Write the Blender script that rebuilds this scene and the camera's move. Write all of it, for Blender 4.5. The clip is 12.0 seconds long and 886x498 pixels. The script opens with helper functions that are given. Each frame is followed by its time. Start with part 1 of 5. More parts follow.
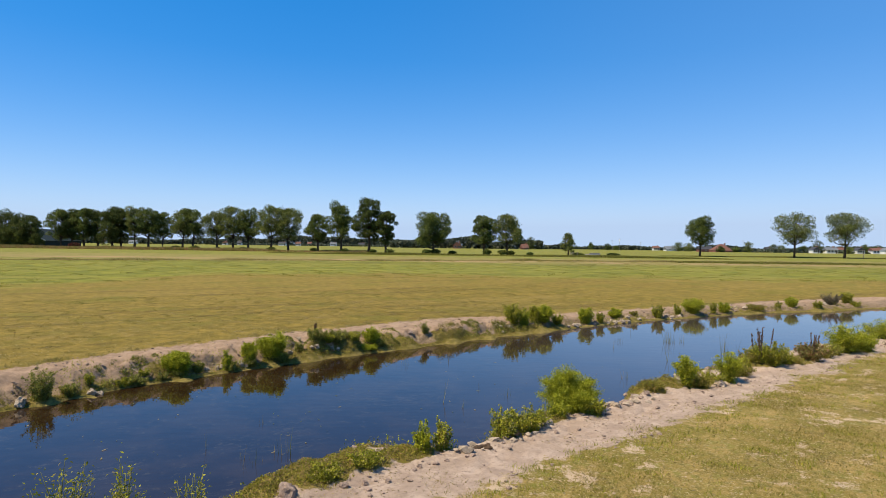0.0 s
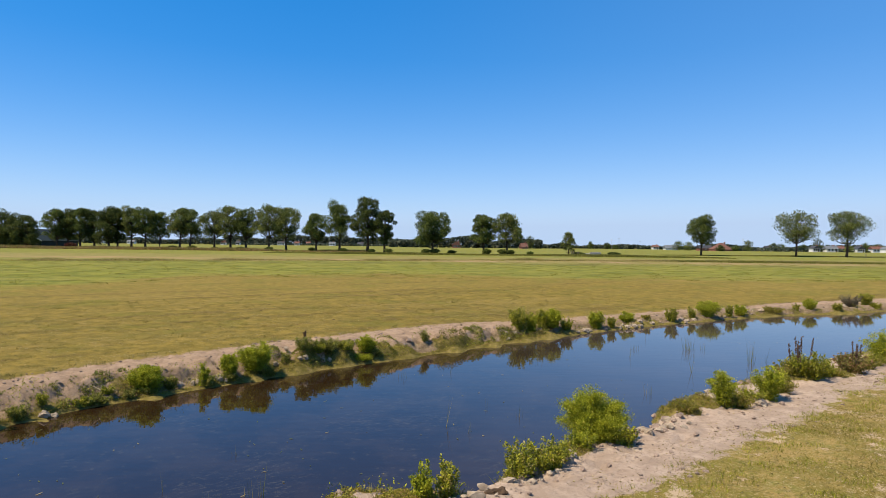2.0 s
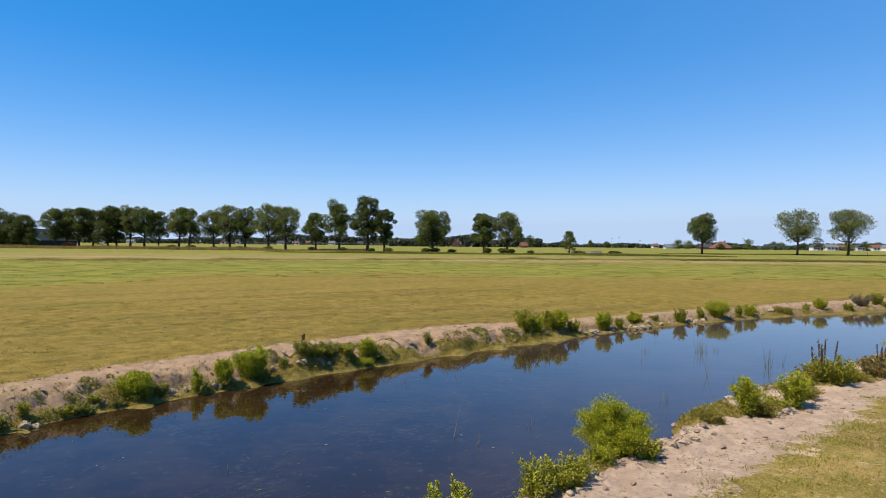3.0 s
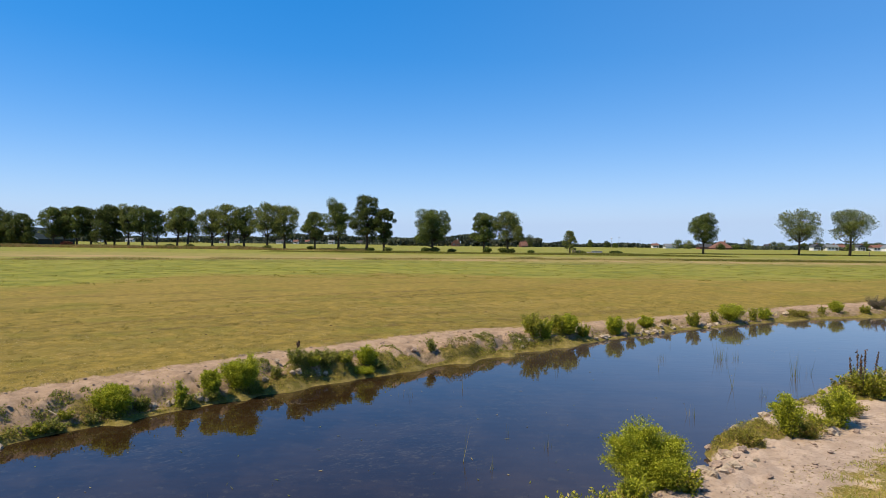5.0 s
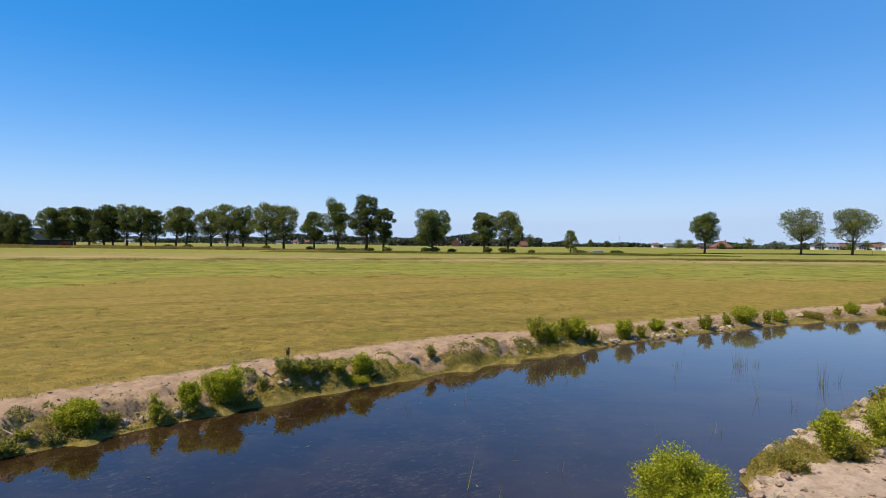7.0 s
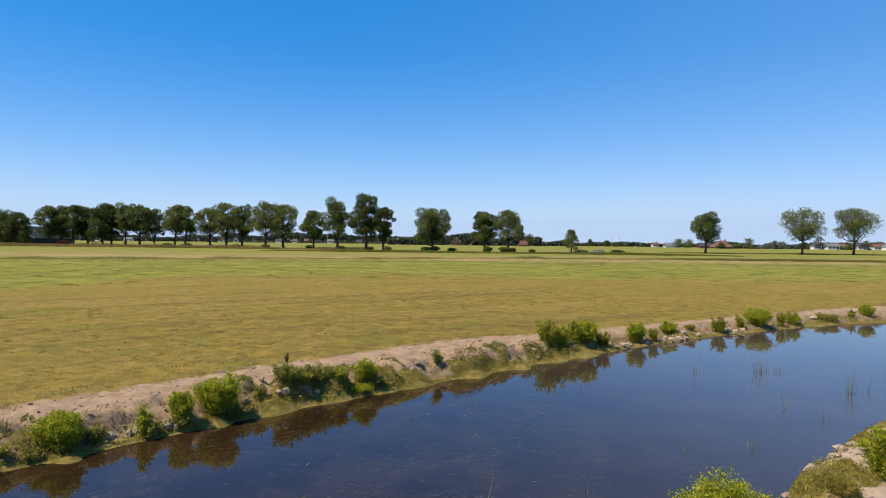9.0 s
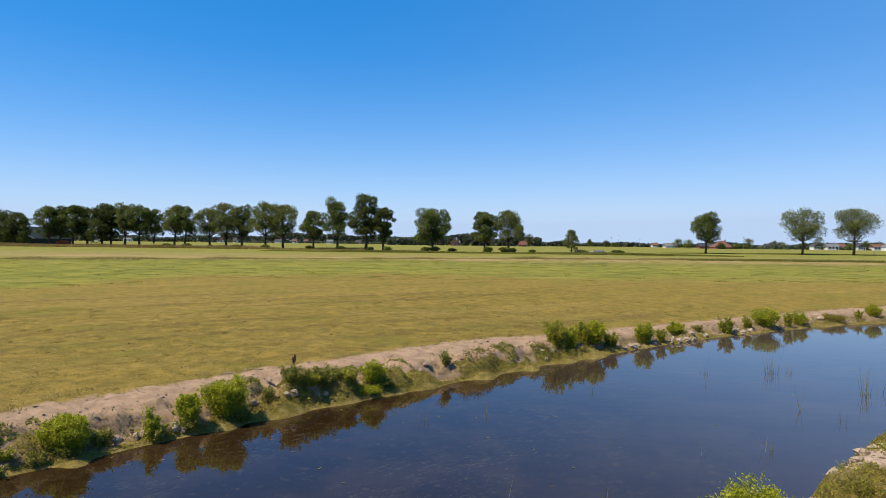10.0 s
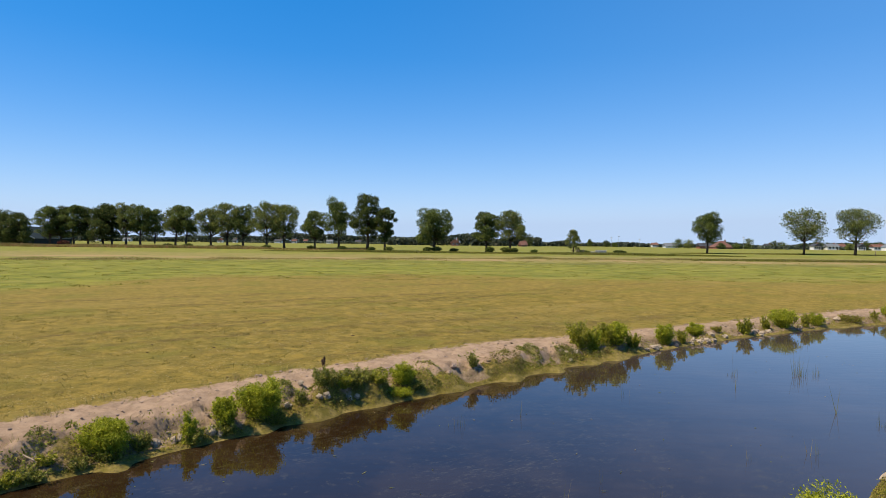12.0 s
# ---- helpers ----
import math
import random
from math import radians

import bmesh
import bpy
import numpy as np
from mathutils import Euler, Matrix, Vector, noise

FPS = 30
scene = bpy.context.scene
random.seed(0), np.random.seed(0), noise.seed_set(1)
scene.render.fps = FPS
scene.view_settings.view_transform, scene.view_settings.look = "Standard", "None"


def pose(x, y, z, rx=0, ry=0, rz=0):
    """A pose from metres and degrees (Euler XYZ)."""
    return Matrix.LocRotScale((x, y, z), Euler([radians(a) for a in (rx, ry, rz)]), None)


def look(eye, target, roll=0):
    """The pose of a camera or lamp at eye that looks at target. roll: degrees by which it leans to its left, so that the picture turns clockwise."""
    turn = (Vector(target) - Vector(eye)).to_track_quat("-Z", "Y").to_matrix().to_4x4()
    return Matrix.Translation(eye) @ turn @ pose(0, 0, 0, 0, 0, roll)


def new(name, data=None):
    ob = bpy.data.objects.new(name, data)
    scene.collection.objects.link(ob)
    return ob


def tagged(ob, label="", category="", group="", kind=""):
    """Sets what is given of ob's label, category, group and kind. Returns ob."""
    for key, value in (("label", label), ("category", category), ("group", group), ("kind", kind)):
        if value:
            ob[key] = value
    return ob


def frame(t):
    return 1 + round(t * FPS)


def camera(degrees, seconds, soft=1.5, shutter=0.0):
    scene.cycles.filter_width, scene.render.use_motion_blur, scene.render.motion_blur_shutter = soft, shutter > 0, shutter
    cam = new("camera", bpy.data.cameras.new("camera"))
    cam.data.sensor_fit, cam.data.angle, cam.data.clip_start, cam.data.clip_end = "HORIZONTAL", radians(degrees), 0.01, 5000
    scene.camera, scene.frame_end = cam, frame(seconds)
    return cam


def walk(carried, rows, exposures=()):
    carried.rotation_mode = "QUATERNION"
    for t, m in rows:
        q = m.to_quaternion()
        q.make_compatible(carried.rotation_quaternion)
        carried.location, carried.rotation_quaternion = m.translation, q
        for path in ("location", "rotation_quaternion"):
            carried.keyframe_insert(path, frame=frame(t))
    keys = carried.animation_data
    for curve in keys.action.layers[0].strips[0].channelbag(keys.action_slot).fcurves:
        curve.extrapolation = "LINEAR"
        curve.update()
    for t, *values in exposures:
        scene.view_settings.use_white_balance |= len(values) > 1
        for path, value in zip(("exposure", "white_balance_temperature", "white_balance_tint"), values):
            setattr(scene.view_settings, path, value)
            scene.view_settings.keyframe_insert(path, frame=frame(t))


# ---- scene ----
cam = camera(70.0, 12.0, 0.8)
PATH = [
    (0, (0.503, 0.174, 2.176), (0.496, 2.174, 2.165), 0.7),
    (0.5, (0.485, 0.565, 2.18), (0.479, 2.565, 2.17), 0.6),
    (1, (0.472, 0.912, 2.186), (0.467, 2.912, 2.175), 0.6),
    (1.5, (0.488, 1.249, 2.203), (0.483, 3.249, 2.191), 0.6),
    (2, (0.444, 1.561, 2.194), (0.44, 3.561, 2.181), 0.6),
    (2.5, (0.387, 1.869, 2.198), (0.384, 3.869, 2.184), 0.6),
    (3, (0.343, 2.15, 2.19), (0.34, 4.15, 2.174), 0.5),
    (5, (0.225, 3.08, 2.218), (0.224, 5.08, 2.2), 0.6),
    (5.5, (0.223, 3.289, 2.218), (0.222, 5.288, 2.201), 0.6),
    (6, (0.21, 3.536, 2.217), (0.209, 5.536, 2.199), 0.6),
    (6.5, (0.208, 3.776, 2.209), (0.207, 5.776, 2.191), 0.5),
    (7, (0.211, 4.024, 2.206), (0.21, 6.024, 2.188), 0.5),
    (9, (0.055, 4.683, 2.225), (0.056, 6.683, 2.204), 0.6),
    (9.5, (-0.042, 4.772, 2.229), (-0.04, 6.772, 2.208), 0.6),
    (10, (-0.126, 4.842, 2.212), (-0.123, 6.841, 2.192), 0.6),
    (10.5, (-0.239, 4.897, 2.216), (-0.236, 6.896, 2.195), 0.6),
    (11, (-0.376, 4.94, 2.216), (-0.372, 6.939, 2.197), 0.6),
    (11.5, (-0.525, 4.944, 2.224), (-0.521, 6.944, 2.205), 0.6),
    (12, (-0.682, 4.936, 2.226), (-0.677, 6.936, 2.206), 0.6),
]
walk(cam, [(t, look(eye, target, roll)) for t, eye, target, roll in PATH])
# ---- end of camera ----

# ---- world and sun ----
SUN_ELEVATION, SUN_FROM = radians(59), Vector((-1.0, -0.4, 0)).normalized()
world = bpy.data.worlds.new("sky")
scene.world = world
world.use_nodes = True
wt = world.node_tree
sky = wt.nodes.new("ShaderNodeTexSky")
sky.sky_type, sky.sun_disc = "NISHITA", False
sky.sun_elevation = SUN_ELEVATION
sky.sun_rotation = math.atan2(SUN_FROM.x, SUN_FROM.y)
sky.altitude, sky.air_density, sky.dust_density, sky.ozone_density = 0, 0.7, 0.0, 3.0
rich = wt.nodes.new("ShaderNodeHueSaturation")
rich.inputs["Saturation"].default_value = 2.08
even = wt.nodes.new("ShaderNodeGamma")
even.inputs["Gamma"].default_value = 0.5
wt.links.new(sky.outputs[0], even.inputs["Color"])
wt.links.new(even.outputs[0], rich.inputs["Color"])
cool = wt.nodes.new("ShaderNodeMix")
cool.data_type, cool.blend_type = "RGBA", "MULTIPLY"
cool.inputs["Factor"].default_value = 1.0
cool.inputs[7].default_value = (1.66, 1.74, 2.03, 1)
wt.links.new(rich.outputs[0], cool.inputs[6])
red = wt.nodes.new("ShaderNodeSeparateColor")
wt.links.new(cool.outputs[2], red.inputs[0])
low = wt.nodes.new("ShaderNodeMapRange")
low.inputs["From Min"].default_value, low.inputs["From Max"].default_value = 0.25, 3.4
wt.links.new(red.outputs[0], low.inputs["Value"])
pale = wt.nodes.new("ShaderNodeMix")
pale.data_type = "RGBA"
pale.inputs[7].default_value = (2.57, 3.35, 4.59, 1)
# the sky colour is mixed paler towards +X to brighten that side
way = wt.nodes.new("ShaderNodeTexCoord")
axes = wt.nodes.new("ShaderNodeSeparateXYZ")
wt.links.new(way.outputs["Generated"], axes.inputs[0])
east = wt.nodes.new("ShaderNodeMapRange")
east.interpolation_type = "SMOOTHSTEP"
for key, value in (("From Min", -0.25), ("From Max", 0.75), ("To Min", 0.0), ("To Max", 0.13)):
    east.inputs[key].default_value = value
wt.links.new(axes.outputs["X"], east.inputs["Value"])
paleness = wt.nodes.new("ShaderNodeMath")
paleness.operation, paleness.use_clamp = "ADD", True
wt.links.new(low.outputs[0], paleness.inputs[0])
wt.links.new(east.outputs[0], paleness.inputs[1])
wt.links.new(paleness.outputs[0], pale.inputs["Factor"])
wt.links.new(cool.outputs[2], pale.inputs[6])
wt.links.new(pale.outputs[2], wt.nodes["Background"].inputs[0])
wt.nodes["Background"].inputs[1].default_value = 0.15
sun = new("sun", bpy.data.lights.new("sun", "SUN"))
sun.data.energy, sun.data.angle, sun.data.color = 5.3, radians(0.53), (1.0, 0.87, 0.67)
sun_way = SUN_FROM * math.cos(SUN_ELEVATION) + Vector((0, 0, math.sin(SUN_ELEVATION)))
sun.matrix_world = look(sun_way * 60, (0, 0, 0))
scene.view_settings.exposure = 0.38


# ---- materials ----
class Nodes:
    """Short hand for building a node material."""

    def __init__(self, name):
        self.mat = bpy.data.materials.new(name)
        self.mat.use_nodes = True
        self.t = self.mat.node_tree
        self.out = self.t.nodes["Principled BSDF"]
        self.out.inputs["Specular IOR Level"].default_value = 0.3

    def put(self, socket, value):
        if isinstance(value, bpy.types.NodeSocket):
            self.t.links.new(value, socket)
        elif isinstance(value, tuple) and len(value) == 3 and socket.type == "RGBA":
            socket.default_value = (*value, 1)
        else:
            socket.default_value = value

    def add(self, kind, **values):
        n = self.t.nodes.new(kind)
        for key, value in values.items():
            self.put(n.inputs[key], value)
        return n

    def place(self):
        return self.add("ShaderNodeTexCoord").outputs["Object"]

    def spread(self, scale):
        m = self.add("ShaderNodeMapping")
        m.inputs["Scale"].default_value = scale
        self.put(m.inputs["Vector"], self.place())
        return m.outputs[0]

    def along(self, scale):
        """Stretched along the ditch."""
        turn = self.add("ShaderNodeMapping", Rotation=(0.0, 0.0, radians(-36)))
        self.put(turn.inputs["Vector"], self.place())
        m = self.add("ShaderNodeMapping", Scale=scale)
        self.put(m.inputs["Vector"], turn.outputs[0])
        return m.outputs[0]

    def noise(self, scale, detail=4.0, rough=0.6, vector=None):
        n = self.add("ShaderNodeTexNoise", Scale=scale, Detail=detail, Roughness=rough)
        self.put(n.inputs["Vector"], vector or self.place())
        return n.outputs["Fac"]

    def band(self, value, low, high, to_low=0.0, to_high=1.0):
        n = self.t.nodes.new("ShaderNodeMapRange")
        n.interpolation_type = "SMOOTHSTEP"
        for key, v in zip(("Value", "From Min", "From Max", "To Min", "To Max"), (value, low, high, to_low, to_high)):
            self.put(n.inputs[key], v)
        return n.outputs[0]

    def sums(self, operation, a, b):
        n = self.t.nodes.new("ShaderNodeMath")
        n.operation = operation
        self.put(n.inputs[0], a)
        self.put(n.inputs[1], b)
        return n.outputs[0]

    def mix(self, factor, a, b):
        n = self.t.nodes.new("ShaderNodeMix")
        n.data_type = "RGBA"
        self.put(n.inputs["Factor"], factor)
        self.put(n.inputs[6], a)
        self.put(n.inputs[7], b)
        return n.outputs[2]

    def attribute(self, name):
        n = self.t.nodes.new("ShaderNodeAttribute")
        n.attribute_name = name
        return n.outputs["Fac"]

    def island(self):
        return self.t.nodes.new("ShaderNodeNewGeometry").outputs["Random Per Island"]

    def each(self):
        return self.t.nodes.new("ShaderNodeObjectInfo").outputs["Random"]

    def bump(self, height, strength=0.5, distance=0.02):
        b = self.add("ShaderNodeBump", Strength=strength, Distance=distance, Height=height)
        self.put(self.out.inputs["Normal"], b.outputs[0])

    def finish(self, colour, rough=0.8, specular=None, metal=0.0):
        self.put(self.out.inputs["Base Color"], colour)
        self.put(self.out.inputs["Roughness"], rough)
        self.put(self.out.inputs["Metallic"], metal)
        if specular is not None:
            self.put(self.out.inputs["Specular IOR Level"], specular)
        return self.mat


def plain(name, colour, rough=0.8, scale=6.0, amount=0.35, metal=0.0, bump=0.3):
    """A weathered surface: two scales of mottling on one base colour."""
    n = Nodes(name)
    dark = tuple(c * (1 - amount) for c in colour)
    light = tuple(min(1, c * (1 + amount * 0.6)) for c in colour)
    a = n.mix(n.band(n.noise(scale), 0.3, 0.7), dark, light)
    b = n.mix(n.band(n.noise(scale * 9, 3), 0.35, 0.75, 0, 0.5), a, dark)
    n.bump(n.noise(scale * 9), bump, 0.02)
    return n.finish(b, rough, 0.12, metal)


def leafy(name, dark, light, dry, dry_share=0.12, gloss=0.6, grain=1.3, depth=0.4, through_light=0.4):
    """Leaves: each island its own green, a few yellowed, some light coming through."""
    n = Nodes(name)
    r = n.island()
    green = n.mix(n.band(r, 0.0, 1.0), dark, light)
    wither = n.sums("GREATER_THAN", n.sums("FRACT", n.sums("MULTIPLY", r, 37.7), 0.0), 1 - dry_share)
    colour = n.mix(wither, green, dry)
    colour = n.mix(n.band(n.noise(grain, 2), 0.38, 0.66, 0.0, depth), colour, dark)
    n.finish(colour, gloss, 0.16)
    glow = n.add("ShaderNodeBsdfTranslucent", Color=colour)
    both = n.add("ShaderNodeMixShader", Fac=through_light)
    n.t.links.new(n.out.outputs[0], both.inputs[1])
    n.t.links.new(glow.outputs[0], both.inputs[2])
    n.t.links.new(both.outputs[0], n.t.nodes["Material Output"].inputs[0])
    return n.mat


def ground_material():
    n = Nodes("meadow_and_soil")
    p = n.place()
    sep = n.add("ShaderNodeSeparateXYZ", Vector=p)
    soil, moss, near = n.attribute("soil"), n.attribute("moss"), n.attribute("near")
    fine, mid, wide = n.noise(38, 5), n.noise(3.2, 5), n.noise(0.35, 4)
    streak = n.noise(1.0, 6, 0.7, n.along((0.06, 0.55, 1)))
    # cropped pasture: straw-coloured and olive
    tracks = n.noise(1.0, 7, 0.75, n.along((0.14, 0.8, 1)))
    grass = n.mix(n.band(n.noise(2.4, 6, 0.75), 0.4, 0.62), (0.116, 0.088, 0.012), (0.258, 0.177, 0.032))
    grass = n.mix(n.band(fine, 0.4, 0.7, 0, 0.6), grass, (0.3, 0.215, 0.055))
    grass = n.mix(n.band(n.noise(75, 3), 0.5, 0.72, 0, 0.6), grass, (0.11, 0.095, 0.016))
    grass = n.mix(n.band(streak, 0.5, 0.66, 0, 0.6), grass, (0.25, 0.175, 0.045))
    grass = n.mix(n.band(tracks, 0.52, 0.68, 0, 0.75), grass, (0.125, 0.105, 0.018))
    grass = n.mix(n.band(wide, 0.5, 0.66, 0, 0.6), grass, (0.14, 0.128, 0.016))
    grass = n.mix(n.band(n.noise(7, 6, 0.8), 0.52, 0.64, 0, 0.6), grass, (0.1, 0.085, 0.013))
    grass = n.mix(n.band(n.noise(11, 5, 0.75), 0.57, 0.7, 0, 0.6), grass, (0.38, 0.29, 0.1))
    worn = n.sums("MULTIPLY", n.band(n.noise(1.0, 3, 0.55, n.along((0.035, 0.8, 1))), 0.55, 0.62), n.band(n.noise(1.6, 7, 0.8), 0.42, 0.58))
    grass = n.mix(n.sums("MULTIPLY", worn, 0.75), grass, (0.105, 0.07, 0.018))
    grass = n.mix(n.band(n.noise(4.0, 7, 0.8), 0.56, 0.66, 0, 0.5), grass, (0.085, 0.07, 0.012))
    # greener belts further off
    bend = n.band(sep.outputs["X"], -21.0, -13.0, 16.0, 0.0)
    skew = n.sums("ADD", sep.outputs["Y"], bend)
    blotch = n.noise(0.45, 7, 0.7)
    streaks = n.noise(1.0, 6, 0.7, n.spread((0.1, 0.3, 1)))
    patchy = n.sums("ADD", skew, n.sums("MULTIPLY", n.sums("SUBTRACT", n.noise(1.0, 7, 0.7, n.spread((0.1, 0.12, 1))), 0.5), 34.0))
    belt = n.sums("ADD", sep.outputs["Y"], n.sums("MULTIPLY", n.sums("SUBTRACT", n.noise(1.0, 6, 0.65, n.spread((0.05, 0.07, 1))), 0.5), 46.0))
    lush = n.mix(n.band(blotch, 0.42, 0.6), (0.105, 0.12, 0.013), (0.2, 0.195, 0.024))
    lush = n.mix(n.band(streaks, 0.46, 0.64, 0, 0.7), lush, (0.23, 0.202, 0.042))
    lush = n.mix(n.band(n.noise(2.2, 5, 0.7), 0.5, 0.7, 0, 0.6), lush, (0.28, 0.235, 0.065))
    lush = n.mix(n.band(n.noise(1.0, 6, 0.7, n.spread((0.07, 0.16, 1))), 0.54, 0.66, 0, 0.7), lush, (0.085, 0.105, 0.012))
    grass = n.mix(n.band(patchy, 42, 50, 0, 0.9), grass, lush)
    hay = n.mix(n.band(blotch, 0.35, 0.65), (0.15, 0.145, 0.03), (0.25, 0.195, 0.06))
    hay = n.mix(n.band(streaks, 0.48, 0.62, 0, 0.7), hay, (0.24, 0.175, 0.07))
    grass = n.mix(n.band(belt, 72, 90, 0, 0.9), grass, hay)
    grass = n.mix(n.band(belt, 108, 130, 0, 0.85), grass, lush)
    drain = n.sums("ADD", sep.outputs["Y"], n.sums("MULTIPLY", n.sums("SUBTRACT", n.noise(1.0, 6, 0.7, n.spread((0.12, 0.12, 1))), 0.5), 16.0))
    tan = n.sums("MULTIPLY", n.band(drain, 82, 86), n.band(drain, 92, 97, 1.0, 0.0))
    grass = n.mix(n.sums("MULTIPLY", tan, n.band(n.noise(0.09, 5, 0.7), 0.42, 0.6, 0.15, 0.8)), grass, (0.3, 0.2, 0.095))
    dark = n.sums("MULTIPLY", n.band(drain, 71, 74), n.band(drain, 77, 80, 1.0, 0.0))
    grass = n.mix(n.sums("MULTIPLY", dark, n.band(n.noise(0.16, 6, 0.75), 0.45, 0.6, 0.0, 0.75)), grass, (0.085, 0.085, 0.018))
    # the near verge is paler and patchier
    verge = n.mix(n.band(n.noise(1.3, 6, 0.7), 0.4, 0.62), (0.19, 0.145, 0.026), (0.33, 0.225, 0.07))
    verge = n.mix(n.band(n.noise(6, 5, 0.7), 0.48, 0.66, 0, 0.75), verge, (0.17, 0.165, 0.026))
    verge = n.mix(n.band(n.noise(10, 6, 0.8), 0.5, 0.62, 0, 0.75), verge, (0.11, 0.095, 0.02))
    verge = n.mix(n.band(n.noise(19, 5, 0.75), 0.56, 0.68, 0, 0.85), verge, (0.46, 0.36, 0.19))
    verge = n.mix(n.band(fine, 0.45, 0.7, 0, 0.6), verge, (0.38, 0.285, 0.13))
    verge = n.mix(n.band(n.noise(75, 3), 0.52, 0.72, 0, 0.6), verge, (0.12, 0.11, 0.025))
    verge = n.mix(n.band(n.noise(2.1, 6, 0.75), 0.55, 0.62, 0, 0.85), verge, (0.5, 0.37, 0.25))
    grass = n.mix(near, grass, verge)
    # trodden soil
    earth = n.mix(n.band(mid, 0.35, 0.68), (0.33, 0.243, 0.175), (0.455, 0.345, 0.256))
    earth = n.mix(n.band(n.noise(13, 7, 0.8), 0.48, 0.62, 0, 0.75), earth, (0.27, 0.195, 0.14))
    earth = n.mix(n.band(n.noise(60, 3), 0.6, 0.75, 0, 0.6), earth, (0.5, 0.39, 0.3))
    trodden = n.mix(n.band(n.noise(4.5, 6, 0.7), 0.35, 0.65), (0.23, 0.15, 0.09), (0.37, 0.25, 0.155))
    earth = n.mix(n.sums("SUBTRACT", 0.8, n.sums("MULTIPLY", near, 0.8)), earth, trodden)
    moist = n.sums("MULTIPLY", n.sums("SUBTRACT", 1.0, near), n.band(n.sums("ADD", sep.outputs["Z"], n.sums("MULTIPLY", n.sums("SUBTRACT", n.noise(5, 5), 0.5), 0.25)), -0.36, -0.22, 0.85, 0.0))
    earth = n.mix(moist, earth, n.mix(n.band(n.noise(11, 5, 0.7), 0.4, 0.65), (0.13, 0.09, 0.055), (0.27, 0.2, 0.125)))
    edge = n.sums("ADD", soil, n.sums("MULTIPLY", n.sums("SUBTRACT", n.noise(2.6, 8, 0.8), 0.5), 1.9))
    colour = n.mix(n.band(edge, 0.42, 0.58), grass, earth)
    slime = n.mix(n.band(n.noise(7, 5), 0.4, 0.65), (0.14, 0.112, 0.022), (0.24, 0.18, 0.055))
    slime = n.mix(n.band(n.noise(22, 4), 0.5, 0.7, 0, 0.7), slime, (0.085, 0.065, 0.035))
    edge = n.sums("ADD", moss, n.sums("MULTIPLY", n.sums("SUBTRACT", n.noise(3.1, 5, 0.65), 0.5), 1.1))
    colour = n.mix(n.band(edge, 0.45, 0.6), colour, slime)
    wet = n.band(sep.outputs["Z"], -0.57, -0.53)
    colour = n.mix(wet, (0.055, 0.043, 0.024), colour)
    n.bump(n.sums("ADD", n.noise(60, 6, 0.75), n.sums("MULTIPLY", n.noise(12, 5, 0.7), 0.8)), 0.9, 0.02)
    return n.finish(colour, 0.92, 0.12)


def water_material():
    n = Nodes("still_water")
    p = n.place()
    sep = n.add("ShaderNodeSeparateXYZ", Vector=p)
    # dark peat murk; towards +X a silty tone with extra sky reflection painted in
    reach = n.sums("ADD", sep.outputs["X"], n.sums("MULTIPLY", n.sums("SUBTRACT", n.noise(0.25, 4, 0.6), 0.5), 6.0))
    peat = n.mix(n.band(n.noise(1.1, 5, 0.65), 0.4, 0.65), (0.018, 0.0095, 0.004), (0.028, 0.016, 0.007))
    silt_and_sheen = n.mix(n.band(n.noise(0.8, 4, 0.6), 0.4, 0.65), (0.046, 0.035, 0.032), (0.058, 0.044, 0.038))
    murk = n.mix(n.band(reach, -1.0, 7.5), peat, silt_and_sheen)
    weed = n.band(n.noise(5.5, 7, 0.8), 0.56, 0.66, 0, 0.75)
    murk = n.mix(weed, murk, (0.05, 0.037, 0.018))
    shoal = n.sums("MULTIPLY", n.band(n.noise(0.6, 3), 0.46, 0.6), n.band(n.noise(1.0, 6, 0.8, n.along((7.0, 20.0, 1))), 0.54, 0.62, 0, 0.8))
    murk = n.mix(shoal, murk, (0.06, 0.047, 0.028))
    n.bump(n.sums("ADD", n.noise(1.6, 3, 0.5, n.spread((1.2, 3.2, 1))), n.sums("MULTIPLY", n.noise(14, 2), 0.12)), 0.05, 0.03)
    n.put(n.out.inputs["IOR"], 1.38)
    return n.finish(murk, 0.02, 0.5)


M_GROUND, M_WATER = ground_material(), water_material()
M_BARK = plain("bark", (0.075, 0.058, 0.042), 0.9, 3, 0.4)
M_STEM = plain("green_stem", (0.16, 0.17, 0.06), 0.7, 20, 0.3)
M_DRYSTEM = plain("dry_stem", (0.2, 0.13, 0.08), 0.85, 20, 0.35)
M_STONE = plain("pale_stone", (0.4, 0.315, 0.225), 0.85, 9, 0.35, bump=0.8)
M_CLOD = plain("dry_clod", (0.34, 0.25, 0.19), 0.95, 12, 0.35, bump=0.9)
M_PEAT = plain("dark_peat", (0.1, 0.065, 0.04), 0.95, 10, 0.45, bump=0.9)
M_TREE = [leafy("oak_leaves", (0.048, 0.075, 0.017), (0.2, 0.235, 0.052), (0.3, 0.25, 0.07), 0.03, depth=0.5, grain=0.5),
          leafy("ash_leaves", (0.07, 0.094, 0.023), (0.28, 0.3, 0.075), (0.38, 0.3, 0.1), 0.03, depth=0.5, grain=0.5),
          leafy("dark_leaves", (0.033, 0.052, 0.012), (0.14, 0.165, 0.038), (0.22, 0.18, 0.05), 0.03, depth=0.5, grain=0.5)]
